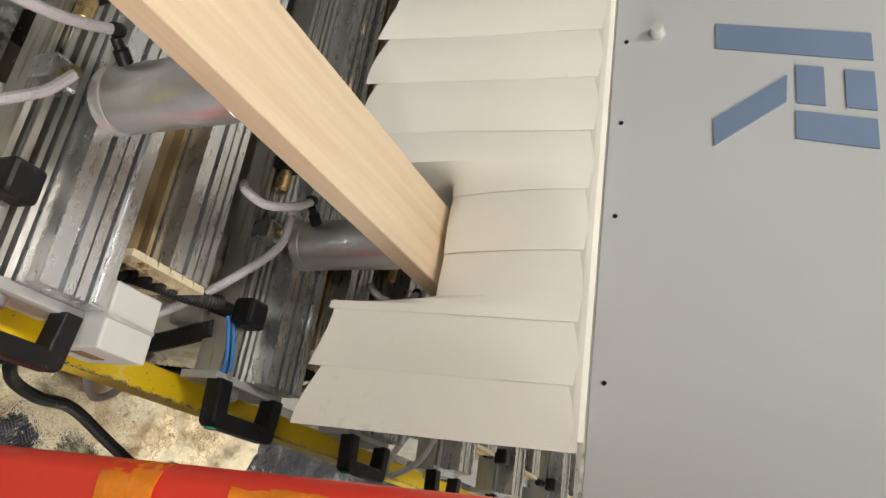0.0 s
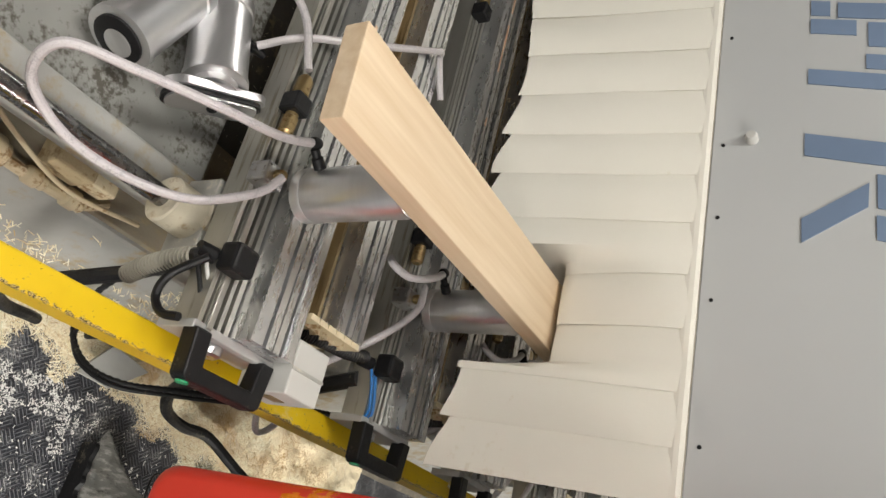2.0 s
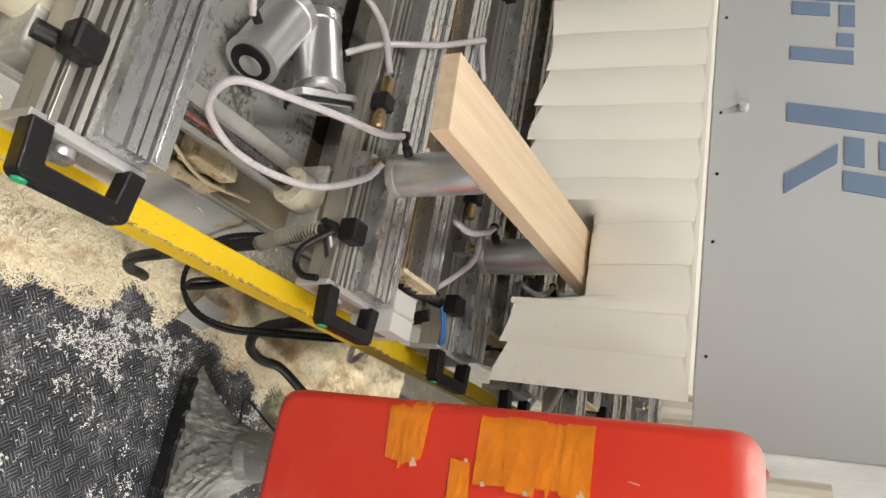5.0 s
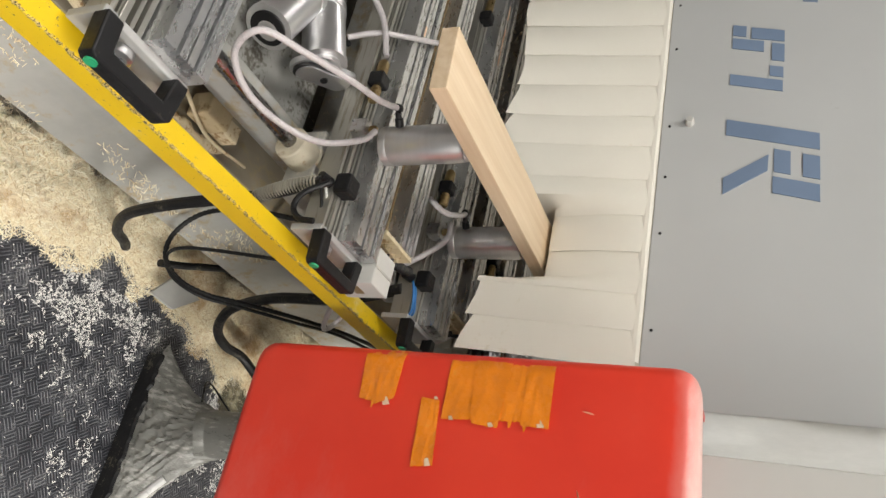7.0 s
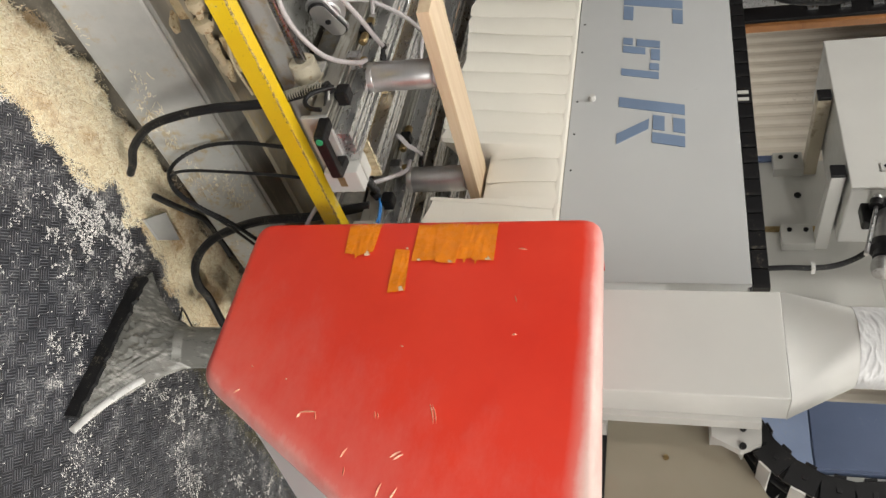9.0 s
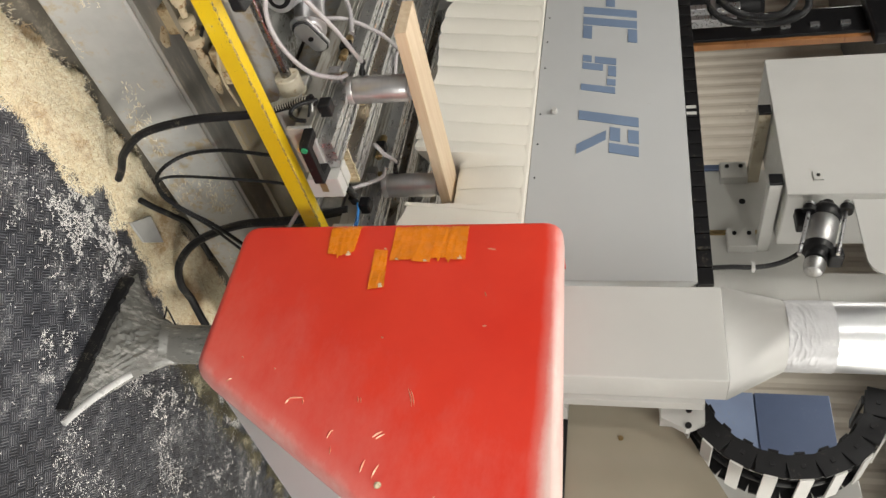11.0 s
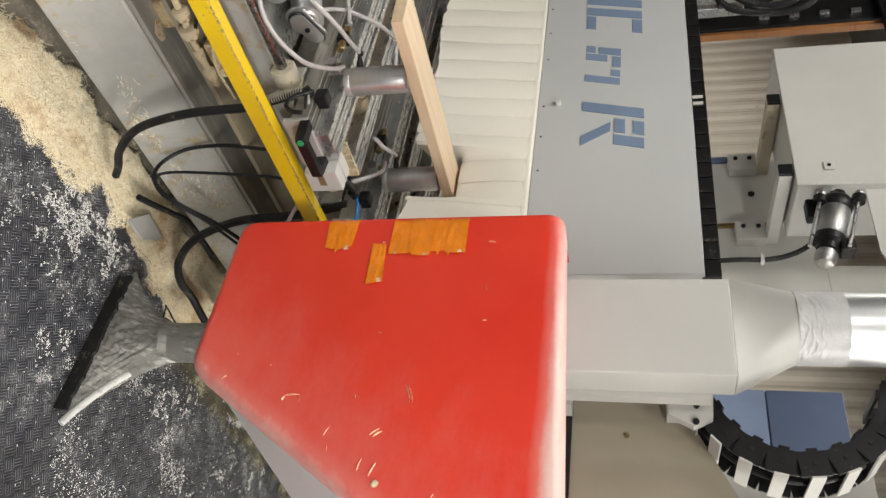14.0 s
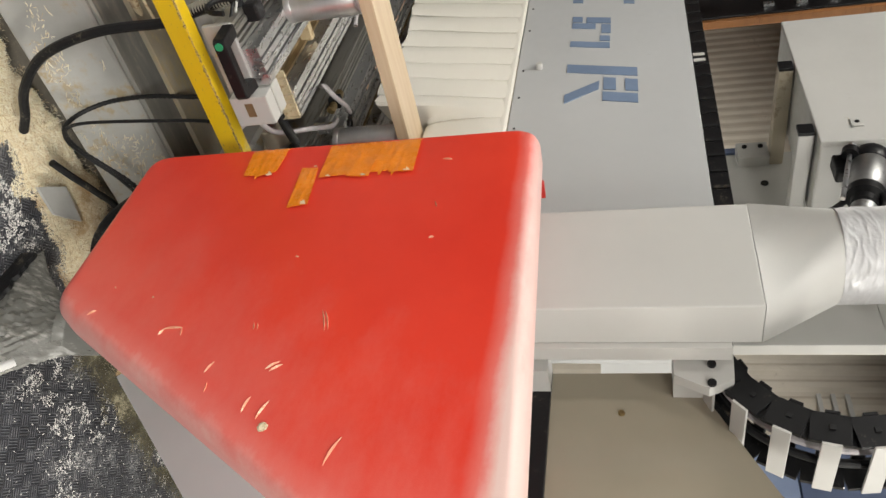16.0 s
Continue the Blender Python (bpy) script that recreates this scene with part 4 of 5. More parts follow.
for k in range(NL):
    a = radians(-118 + 196 * k / (NL - 1))
    m = Matrix.Translation((CX + CR * math.cos(a), 0, CZ + CR * math.sin(a))) @ Matrix.Rotation(-a, 4, "Y")
    for name, spec, mat, lab in (("link", (-0.030, 0.030, 1.000, 1.008, -0.036, 0.030), BLACK, ""), ("lug", (-0.024, 0.024, 1.0085, 1.015, 0.020, 0.046), BLACK, ""), ("rear_link", (-0.030, 0.030, 1.132, 1.140, -0.036, 0.036), BLACK, ""), ("stud", (-0.005, 0.005, 0.9965, 0.9998, -0.005, 0.005), RUBBER, ""), ("crossbar", (0.0305, 0.036, 0.999, 1.142, -0.016, 0.016), WHITE, "pale plastic crossbar"), ("inner_bar", (-0.037, -0.0305, 1.0, 1.14, -0.012, 0.012), BLACK, "")):
        bm = boxes(spec, bevel=0.001)
        bmesh.ops.transform(bm, matrix=m, verts=bm.verts[:])
        part(name, bm, mat, ch, lab)
for r in (0.0, 0.012, -0.012):
    pts = [(CX + (CR + r) * math.cos(radians(a)), 1.06 + 2 * r, CZ + (CR + r) * math.sin(radians(a))) for a in range(-116, 80, 15)]
    part("cable", tube(pts, 0.008), RUBBER if r else HOSE, ch)

# ---- curtain of overlapping strips ----
cur = thing("strip_curtain", (-0.85, 0.94, 1.0), "cream fabric strip curtain hanging in overlapping pleats below the gantry", "curtain")
EDGES = [-1.60, -1.49, -1.385, -1.285, -1.185, -1.085, -0.980, -0.880, -0.782, -0.691, -0.594, -0.495, -0.398, -0.292, -0.205]
part("hem", extrude([(0.9655, 1.394), (0.9610, 1.394), (0.9565, 1.388), (0.9560, 1.380), (0.9575, 1.372), (0.9600, 1.372)], "x", -1.60, -0.12), CLOTH, cur, "stitched cream hem")


def strip(x0, x1, k):
    """One strip: a thin sheet, its right edge lapping over the next; near the board it is pushed back over it."""
    bm = bmesh.new()
    nu, nv = 10, 26
    r = random.Random(k)
    low = 1.008 + r.uniform(-0.006, 0.006)
    grid = []
    for j in range(nv + 1):
        row = []
        v = j / nv
        for i in range(nu + 1):
            u = i / nu
            x = x0 + (x1 + 0.014 - x0) * u
            s = min(1.0, max(0.0, (x + 0.53) / 0.03)) * min(1.0, max(0.0, (-0.296 - x) / 0.02))
            s = s * s * (3 - 2 * s)
            bottom = low + 0.010 * (1 - u) + 0.010 * math.sin(u * 3 + k)
            z = 1.388 - (1.388 - bottom) * v
            y = 0.9625 - 0.0042 * u - 0.0062 * (0.5 + 0.6 * v) * math.sin(math.pi * u) - 0.003 * v * u
            if s > 0:
                e = max(0.0, 1.168 - z)
                q = 0.014 * (1 - math.exp(-e / 0.014))
                z, y = z + s * (e - q), y + s * (e - q) + 0.085 * s * v * v
            y += 0.0025 * math.sin(6 * v + 2 * k + 3 * u) * v - 0.05 * v
            row.append((x, y, z))
        grid.append(row)
    front = [[bm.verts.new(p) for p in row] for row in grid]
    back = [[bm.verts.new((p[0], p[1] + 0.0010, p[2])) for p in row] for row in grid]
    for j in range(nv):
        for i in range(nu):
            for g2, flip in ((front, False), (back, True)):
                q = [g2[j][i], g2[j][i + 1], g2[j + 1][i + 1], g2[j + 1][i]]
                f = bm.faces.new(q[::-1] if flip else q)
                f.smooth = True
    for i in range(nu):
        bm.faces.new((front[nv][i], front[nv][i + 1], back[nv][i + 1], back[nv][i]))
    for j in range(nv):
        bm.faces.new((front[j][0], front[j + 1][0], back[j + 1][0], back[j][0]))
        bm.faces.new((front[j][nu], front[j + 1][nu], back[j + 1][nu], back[j][nu]))
    part("strip", bm, CLOTH, cur)


for k in range(len(EDGES)):
    strip(EDGES[k], EDGES[k + 1] if k + 1 < len(EDGES) else -0.12, k)

# ---- red bumper ----
before_bumper = set(scene.objects)
bp = thing("safety_bumper", (0.3, 0.9, 0.65), "red vinyl foam safety bumper, scuffed and patched with orange tape", "bumper")


def rounded(poly, r, n=5):
    out = []
    for i, p in enumerate(poly):
        a, b, c = Vector(poly[i - 1]), Vector(p), Vector(poly[(i + 1) % len(poly)])
        u, w = (a - b).normalized(), (c - b).normalized()
        for k in range(n + 1):
            t = k / n
            q0, q1 = b + u * r, b + w * r
            out.append(tuple((1 - t) ** 2 * q0 + 2 * t * (1 - t) * b + t * t * q1))
    return out


def cushion(poly, y0, y1, r):
    """A closed outline in x and z, with a rounded front rim at y0."""
    bm = bmesh.new()
    c = Vector((sum(p[0] for p in poly) / len(poly), sum(p[1] for p in poly) / len(poly)))
    rings = []
    for k in range(7):
        a = math.pi / 2 * k / 6
        inset, y = r * (1 - math.sin(a)), y0 + r * (1 - math.cos(a))
        rings.append([(Vector(p) + (c - Vector(p)).normalized() * inset, y) for p in poly])
    rings.append([(Vector(p), y1) for p in poly])
    last = None
    for ring in rings:
        vs = [bm.verts.new((p.x, y, p.y)) for p, y in ring]
        if last:
            for i in range(len(vs)):
                f = bm.faces.new((last[i], last[(i + 1) % len(vs)], vs[(i + 1) % len(vs)], vs[i]))
                f.smooth = True
        else:
            bm.faces.new(vs).smooth = True
        last = vs
    bm.faces.new(last)
    return bm


PAD = rounded([(-0.059, 0.643), (0.407, 0.643), (0.990, 1.592), (-0.067, 1.551)], 0.045)
part("cover", cushion(PAD, 0.745, 0.815, 0.034), REDPAD, bp, "red vinyl cover rubbed pale along its edges")
part("backing", extrude(rounded([(0.03, 0.80), (0.33, 0.80), (0.72, 1.44), (0.03, 1.44)], 0.02), "y", 0.8155, 1.2065), GREY, bp, "light grey carrier behind the pad")
part("hull", extrude([(-0.02, 0.70), (0.235, 0.445), (1.08, 1.345), (1.08, 1.488), (-0.02, 1.488)], "y", 1.207, 1.75, 0.003), HULL, bp, "light grey sheet-metal hull behind the pad")


def tape(poly, y=0.7444):
    """A strip of cloth tape on the pad: slightly wrinkled, with a curled pale corner."""
    bm = bmesh.new()
    n = 22
    (ax, az), (bx, bz), (cx, cz), (dx, dz) = poly
    r = random.Random(int(ax * 1000 + az * 777))
    ph = [r.uniform(0, 6) for _ in range(4)]
    grid = []
    for j in range(n + 1):
        row = []
        for i in range(n + 1):
            u, v = i / n, j / n
            x = (1 - u) * (1 - v) * ax + u * (1 - v) * bx + u * v * cx + (1 - u) * v * dx
            z = (1 - u) * (1 - v) * az + u * (1 - v) * bz + u * v * cz + (1 - u) * v * dz
            if j == n:
                x += 0.011 * round(1.6 * noise.noise((3.1 * u + ph[2], 0.5, ph[0]))) + 0.002 * noise.noise((20 * u, 1, ph[1]))
            lift = 0.0017 * (1 + 0.5 * noise.noise((3 * u + ph[0], 2 * v, ph[1])) + 1.6 * max(0.0, 0.32 - abs(noise.noise((2.2 * u + 1.5 * v + ph[3], 2.0 * v - 1.2 * u, ph[2])))) + 0.12 * noise.noise((26 * u, 12 * v, ph[2]))) * (0.6 + 0.6 * v)
            rim = max(0.0, (0.745 + 0.034) - 0.779 + (-0.028 - x)) if x < -0.028 else 0.0
            d = 0.034 - math.sqrt(max(0, 0.034 ** 2 - min(0.034, rim) ** 2))
            row.append(bm.verts.new((x, y - lift + d, z)))
        grid.append(row)
    for j in range(n):
        for i in range(n):
            bm.faces.new((grid[j][i], grid[j][i + 1], grid[j + 1][i + 1], grid[j + 1][i])).smooth = True
    geom = bmesh.ops.extrude_face_region(bm, geom=bm.faces[:])
    bmesh.ops.translate(bm, vec=(0, -0.0008, 0), verts=[v for v in geom["geom"] if isinstance(v, bmesh.types.BMVert)])
    return bm


def curl(x, z, w, h):
    bm = bmesh.new()
    vs = [bm.verts.new(p) for p in ((x, 0.7415, z), (x + w, 0.7385, z + h * 0.3), (x + w * 0.8, 0.7395, z + h), (x - w * 0.2, 0.7405, z + h * 0.5))]
    bm.faces.new(vs)
    geom = bmesh.ops.extrude_face_region(bm, geom=bm.faces[:])
    bmesh.ops.translate(bm, vec=(0, -0.0006, 0), verts=[v for v in geom["geom"] if isinstance(v, bmesh.types.BMVert)])
    return bm


TAPES = [[(-0.056, 0.915), (-0.058, 0.975), (0.056, 0.962), (0.050, 0.924)], [(-0.060, 0.962), (-0.060, 1.004), (0.045, 1.000), (0.062, 0.955)],
         [(-0.060, 1.102), (-0.060, 1.165), (0.070, 1.160), (0.074, 1.104)], [(-0.060, 1.150), (-0.060, 1.225), (0.080, 1.215), (0.076, 1.160)],
         [(-0.060, 1.215), (-0.060, 1.262), (0.064, 1.256), (0.066, 1.212)], [(-0.060, 1.256), (-0.060, 1.305), (0.072, 1.308), (0.070, 1.256)],
         [(0.036, 1.056), (0.040, 1.094), (0.160, 1.106), (0.167, 1.063)]]
for k, q in enumerate(TAPES):
    part("tape", tape(q, 0.7444 - 0.0012 * (k % 2)), ORANGE, bp, "wrinkled orange cloth tape")
for x, z, w, h in ((0.046, 0.975, 0.020, 0.026), (0.060, 1.283, 0.016, 0.024), (0.150, 1.088, 0.018, 0.020), (0.068, 1.118, 0.010, 0.016), (0.072, 1.195, 0.010, 0.018), (0.034, 1.082, 0.008, 0.014)):
    part("torn_corner", curl(x, z, w * 0.75, h * 0.75), TORN, bp, "pale curled tape end")
# cuts and scuffs in the vinyl: x, z, length along x and along z
CUTS = [(0.481, 0.931, -0.004, 0.038), (0.477, 0.967, 0.018, 0.006), (0.494, 0.928, -0.012, 0.006), (0.467, 1.103, 0.016, 0.004), (0.469, 1.110, 0.014, 0.004),
        (0.441, 1.220, 0.046, 0.016), (0.443, 1.226, 0.042, 0.016), (0.566, 1.158, -0.016, 0.022), (0.570, 1.166, -0.014, 0.020), (0.648, 1.147, -0.030, 0.006), (0.660, 1.175, -0.034, 0.012),
        (0.574, 1.052, -0.022, 0.010), (0.592, 1.066, 0.020, 0.002), (0.732, 1.305, -0.046, 0.016), (0.444, 0.755, -0.010, 0.014), (0.400, 0.872, 0.005, 0.004),
        (0.306, 1.126, 0.002, 0.008), (0.166, 1.369, 0.018, 0.006), (0.269, 1.374, -0.002, 0.011), (0.033, 1.362, 0.004, 0.022), (0.372, 0.776, 0.006, 0.005)]


def nick(x, z, lx, lz):
    """A short lifted fold of vinyl, thickest in its middle."""
    bm = bmesh.new()
    a, d = Vector((x, 0.7449, z)), Vector((lx, 0, lz))
    side = Vector((-lz, 0, lx)).normalized()
    bow = 0.05 * d.length
    rows = []
    for k in range(9):
        t = k / 8
        w = 0.0004 + 0.0024 * math.sin(math.pi * t)
        c = a + d * t + side * bow * math.sin(math.pi * t)
        rows.append([bm.verts.new(c + side * w * p + Vector((0, q * w, 0))) for p, q in ((-1.2, 0.3), (-0.5, -0.35), (0.15, -1.0), (0.35, 0.3))])
    for p, q in zip(rows, rows[1:]):
        for i in range(4):
            bm.faces.new((p[i], p[(i + 1) % 4], q[(i + 1) % 4], q[i]))
    bm.faces.new(rows[0])
    bm.faces.new(rows[-1])
    return bm


for x, z, lx, lz in CUTS:
    part("cut", nick(x, z, lx, lz), SCAR, bp, "torn fold in the vinyl")
for x, z in ((0.674, 1.193),):
    part("foam_tear", lathe([(0.004, 0), (0.009, 0.001), (0.005, 0.004)], (x, 0.7455, z), (0.3, -1, 0.2), 7), GLUED, bp, "torn foam showing through")
part("red_tab", boxes((-0.025, -0.015, 0.86, 0.90, 1.520, 1.550)), RED, bp)

settle(before_bumper, (0.045, -0.066, -0.005))

# ---- extraction duct above the bumper ----
before_duct = set(scene.objects)
du = thing("extraction_duct", (0.13, 0.98, 1.53), "off-white sheet-metal extraction duct with silver-taped pipe", "duct")
part("box", boxes((-0.003, 0.266, 0.930, 1.026, 1.50, 1.950), bevel=0.003), WHITE, du, "off-white flat sheet duct")


def transition(z0, z1):
    """Square-to-round piece: four flat triangles and four rounded corners."""
    bm = bmesh.new()
    n, cx, cy, r = 40, 0.120, 0.960, 0.086
    corner = [bm.verts.new((x, y, z0)) for x, y in ((0.266, 1.026), (-0.003, 1.026), (-0.003, 0.930), (0.266, 0.930))]
    ring = [bm.verts.new((cx + r * math.cos(2 * math.pi * k / n), cy + r * math.sin(2 * math.pi * k / n), z1)) for k in range(n)]
    q = n // 4
    for c in range(4):
        for k in range(c * q, (c + 1) * q):
            bm.faces.new((corner[c], ring[(k + 1) % n], ring[k])).smooth = True
        bm.faces.new((corner[c], corner[(c + 1) % 4], ring[(c + 1) * q % n]))
    bm.faces.new(corner)
    bm.faces.new(ring)
    bmesh.ops.recalc_face_normals(bm, faces=bm.faces[:])
    return bm


part("transition", transition(1.9502, 2.085), WHITE, du, "off-white sheet cone")
tp = lathe([(0.0875, 0.0018 * k) for k in range(60)], (0.120, 0.960, 2.083), sides=128)
for v in tp.verts:
    d = v.co - Vector((0.120, 0.960, v.co.z))
    a = math.atan2(d.y, d.x)
    crease = max(0.0, 0.26 - abs(noise.noise((2.6 * math.cos(a) + 14 * v.co.z, 2.6 * math.sin(a), 95 * v.co.z + 1.6 * math.sin(2 * a))))) + 0.5 * max(0.0, 0.2 - abs(noise.noise((5 * math.cos(a), 5 * math.sin(a) + 3, 150 * v.co.z))))
    v.co += d.normalized() * (0.0045 * crease * min(1.0, max(0.25, (2.17 - v.co.z) / 0.05)) - 0.0005)
part("tape_wrap", tp, SILVERTAPE, du, "crumpled silver tape wrap")
part("pipe", lathe([(0.0855, 0), (0.0855, 0.7), (0.088, 0.705), (0.088, 0.72), (0.0855, 0.725), (0.0855, 1.6)], (0.120, 0.960, 2.19), sides=40), TIN, du, "shiny galvanised spiral pipe")
part("flange", boxes((-0.003, 0.278, 1.0265, 1.06, 1.53, 1.90)), WHITE, du)

# ---- side shield and bracket ----
sh = thing("side_shield", (0.4, 1.2, 1.5), "glossy beige shield sheet fixed beside the duct", "shield")
part("sheet", extrude([(0.205, 1.49), (1.05, 1.49), (1.05, 2.30), (0.70, 2.19), (0.463, 1.97), (0.200, 1.83)], "y", 1.200, 1.206), ACRYLIC, sh)
part("post", boxes((0.205, 1.05, 1.186, 1.1995, 1.50, 1.560), bevel=0.002), BLACK, sh, "dark edging strip")
part("bracket", extrude([(0.215, 1.80), (0.285, 1.80), (0.315, 1.86), (0.295, 1.905), (0.215, 1.91)], "y", 1.095, 1.12), WHITE, sh, "off-white bolted bracket")
for z in (1.5, 1.80):
    part("arm", boxes((0.20, 0.26, 1.12, 1.20, z, z + 0.06)), WHITE, sh)
for x, z in ((0.262, 1.868), (0.305, 1.865)):
    part("bolt", lathe([(0.008, 0), (0.008, 0.006)], (x, 1.0948, z), (0, -1, 0), 12), BLACK, sh)
part("bolt", lathe([(0.007, 0), (0.006, 0.004)], (0.30, 1.1998, 1.70), (0, -1, 0), 12), BRASS, sh)

settle(before_duct, (0.095, -0.108, -0.010))

# ---- switch cabinet on its arms ----
cb = thing("switch_cabinet", (-0.8, 1.25, 2.2), "pale grey switch cabinet with small lock, carried on arms", "cabinet")
part("body", boxes((-1.128, -0.466, 1.112, 1.36, 2.205, 2.90), bevel=0.006), WHITE, cb)
door = part("door", boxes((-1.13, -0.462, 1.098, 1.1115, 2.203, 2.903), bevel=0.004), WHITE, cb, "pale grey cabinet door")
part("lock", boxes((-0.556, -0.520, 1.092, 1.0978, 2.288, 2.318), bevel=0.002), WHITE, door)
part("keyhole", lathe([(0.006, 0), (0.006, 0.002)], (-0.538, 1.0918, 2.303), (0, -1, 0), 12), BLACK, door)
for x in (-0.868, -0.535):
    part("arm", boxes((x - 0.022, x + 0.022, 1.112, 1.459, 2.158, 2.1995), bevel=0.003), ARM if x < -0.6 else WHITE, cb, "square steel arm")
    part("end_cap", boxes((x - 0.022, x + 0.022, 1.101, 1.1118, 2.158, 2.1995), bevel=0.002), BLACK, cb, "dark plastic end cap")
    part("foot", boxes((x - 0.055, x + 0.028, 1.420, 1.459, 2.060, 2.157), bevel=0.002), WHITE, cb)
    for z in (2.085, 2.135):
        part("bolt", lathe([(0.008, 0), (0.008, 0.005)], (x - 0.030, 1.4198, z), (0, -1, 0), 12), BLACK, cb)

cover = [(-0.395, 2.372), (-0.165, 2.372), (-0.135, 2.382), (-0.118, 2.405), (-0.115, 2.43), (-0.115, 2.90), (-0.395, 2.90)]
part("cover_plate", extrude(cover, "y", 1.050, 1.056), WHITE, cb, "off-white plate with rounded corner")
part("cover_side", boxes((-0.392, -0.118, 1.0565, 1.30, 2.66, 2.90)), WHITE, cb)
fr = thing("air_filter", (-0.30, 1.2, 2.2), "silver air filter with black ends and bolts, mounted below the cabinet", "air filter")
FA, FS = Vector((0.29, 0.0, -0.085)).normalized(), Vector((-0.402, 1.10, 2.308))
part("mount", boxes((-0.385, -0.345, 1.13, 1.26, 2.285, 2.325), bevel=0.003), BLACK, fr)
part("cap", lathe([(0.013, -0.030), (0.018, -0.026), (0.022, -0.008), (0.040, 0.006), (0.048, 0.020), (0.048, 0.040), (0.044, 0.050)], FS, FA, 28), BLACK, fr, "black domed cap")
part("barrel", lathe([(0.042, 0.0505), (0.044, 0.055), (0.044, 0.148), (0.040, 0.154)], FS, FA, 28), POLISHED, fr, "shiny silver barrel")
part("neck", lathe([(0.043, 0.1545), (0.043, 0.178), (0.030, 0.186), (0.030, 0.205), (0.024, 0.210)], FS, FA, 24), BLACK, fr)
part("bowl", lathe([(0.026, 0.2105), (0.030, 0.216), (0.030, 0.238), (0.024, 0.254), (0.012, 0.260)], FS, FA, 24), POLISHED, fr, "rounded silver bowl")
part("side_fitting", boxes((-0.235, -0.195, 1.075, 1.13, 2.285, 2.325), bevel=0.006), BLACK, fr)
part("rear_fitting", boxes((-0.40, -0.33, 1.09, 1.13, 2.215, 2.245), bevel=0.006), BLACK, fr)
part("tab", boxes((-0.430, -0.405, 1.09, 1.11, 2.29, 2.33), bevel=0.003), BLACK, fr)
for dz in (-0.052, 0.052):
    q = FS + Vector((0.01, -0.03, dz))
    part("rod_nut", lathe([(0.014, 0), (0.014, 0.014)], q - FA * 0.008, FA, 8), ALU, fr)
    part("tie_rod", lathe([(0.006, 0), (0.006, 0.20)], q, FA, 10), STEEL, fr)
    part("ear", lathe([(0.020, 0.008), (0.020, 0.030)], q, FA, 12), BLACK, fr)
hose("black_air_hose", [(-0.216, 1.16, 1.936), (-0.214, 1.15, 2.02), (-0.213, 1.15, 2.083), (-0.222, 1.15, 2.14), (-0.238, 1.14, 2.19), (-0.262, 1.12, 2.235)], 0.008, RUBBER, "black air hose clipped along the carriage")
part("clip", boxes((-0.226, -0.200, 1.138, 1.16, 2.078, 2.088)), WHITE, thing("hose_clip", (-0.213, 1.15, 2.078), "small white hose clip", "clip"))

# ---- machinery beyond the cabinet ----
mc = thing("drive_unit", (-1.5, 1.25, 1.9), "dark drive mast with silver fittings and hoses on the beam", "drive unit")
part("plate", boxes((-1.75, -1.32, 1.10, 1.40, 1.896, 1.96), bevel=0.004), STEEL, mc)
part("mast", boxes((-1.56, -1.40, 1.20, 1.228, 1.96, 3.1), bevel=0.004), BLACK, mc, "black drive mast")
part("motor", lathe([(0.07, 0), (0.07, 0.30), (0.05, 0.32)], (-1.70, 1.28, 1.96), (0, 0, 1), 24), BLACK, mc, "black drive motor")
part("guide", boxes((-1.385, -1.365, 1.20, 1.23, 1.96, 3.1), bevel=0.003), OAK, mc)
part("fork", boxes((-1.36, -1.33, 1.05, 1.09, 1.945, 2.12), bevel=0.003), ALU, mc)
part("fork", boxes((-1.43, -1.40, 1.05, 1.09, 1.945, 2.14), bevel=0.003), ALU, mc)
part("fork_bar", boxes((-1.46, -1.31, 1.04, 1.0495, 2.03, 2.05), bevel=0.002), ALU, mc)
for k in range(7):
    part("clip", boxes((-1.46, -1.44, 1.19, 1.1995, 2.2 + 0.11 * k, 2.235 + 0.11 * k)), ALU, mc, "silver clip")
part("carrier", boxes((-1.60, -1.30, 1.15, 1.199, 2.62, 2.80), bevel=0.01), BLACK, mc)
hose("hose_loop", [(-1.45, 1.04, 2.06), (-1.35, 1.02, 2.09), (-1.29, 1.02, 2.16), (-1.30, 1.03, 2.26), (-1.40, 1.05, 2.33), (-1.55, 1.08, 2.35)], 0.012, RUBBER, "black ribbed hose loop", ribs=0.002)
hose("hose_loop", [(-1.45, 1.06, 2.02), (-1.33, 1.04, 2.05), (-1.26, 1.03, 2.14), (-1.27, 1.04, 2.28), (-1.38, 1.06, 2.38), (-1.6, 1.1, 2.40)], 0.012, RUBBER, "black ribbed hose loop", ribs=0.002)
part("rear_housing", boxes((-0.50, -0.19, 2.52, 3.2, 1.62, 2.595), bevel=0.006), BLUE, g, "slate-blue rear housing")
part("rear_cover", boxes((-0.495, -0.195, 2.500, 2.519, 2.275, 2.59), bevel=0.003), BLUE, g)
part("rear_lower_cover", boxes((-0.495, -0.195, 2.500, 2.519, 1.64, 2.268), bevel=0.003), LIGHTBLUE, g, "paler blue lower cover")
part("rear_panel", boxes((-0.185, 0.02, 2.54, 3.0, 1.62, 2.66), bevel=0.005), WHITE, g, "off-white rear panel")
part("rear_frame", boxes((0.024, 0.075, 2.50, 2.58, 1.62, 2.72), bevel=0.004), WHITE, g)
part("rear_beam", boxes((-0.75, -0.05, 1.501, 2.519, 1.62, 1.85)), GREY, g)
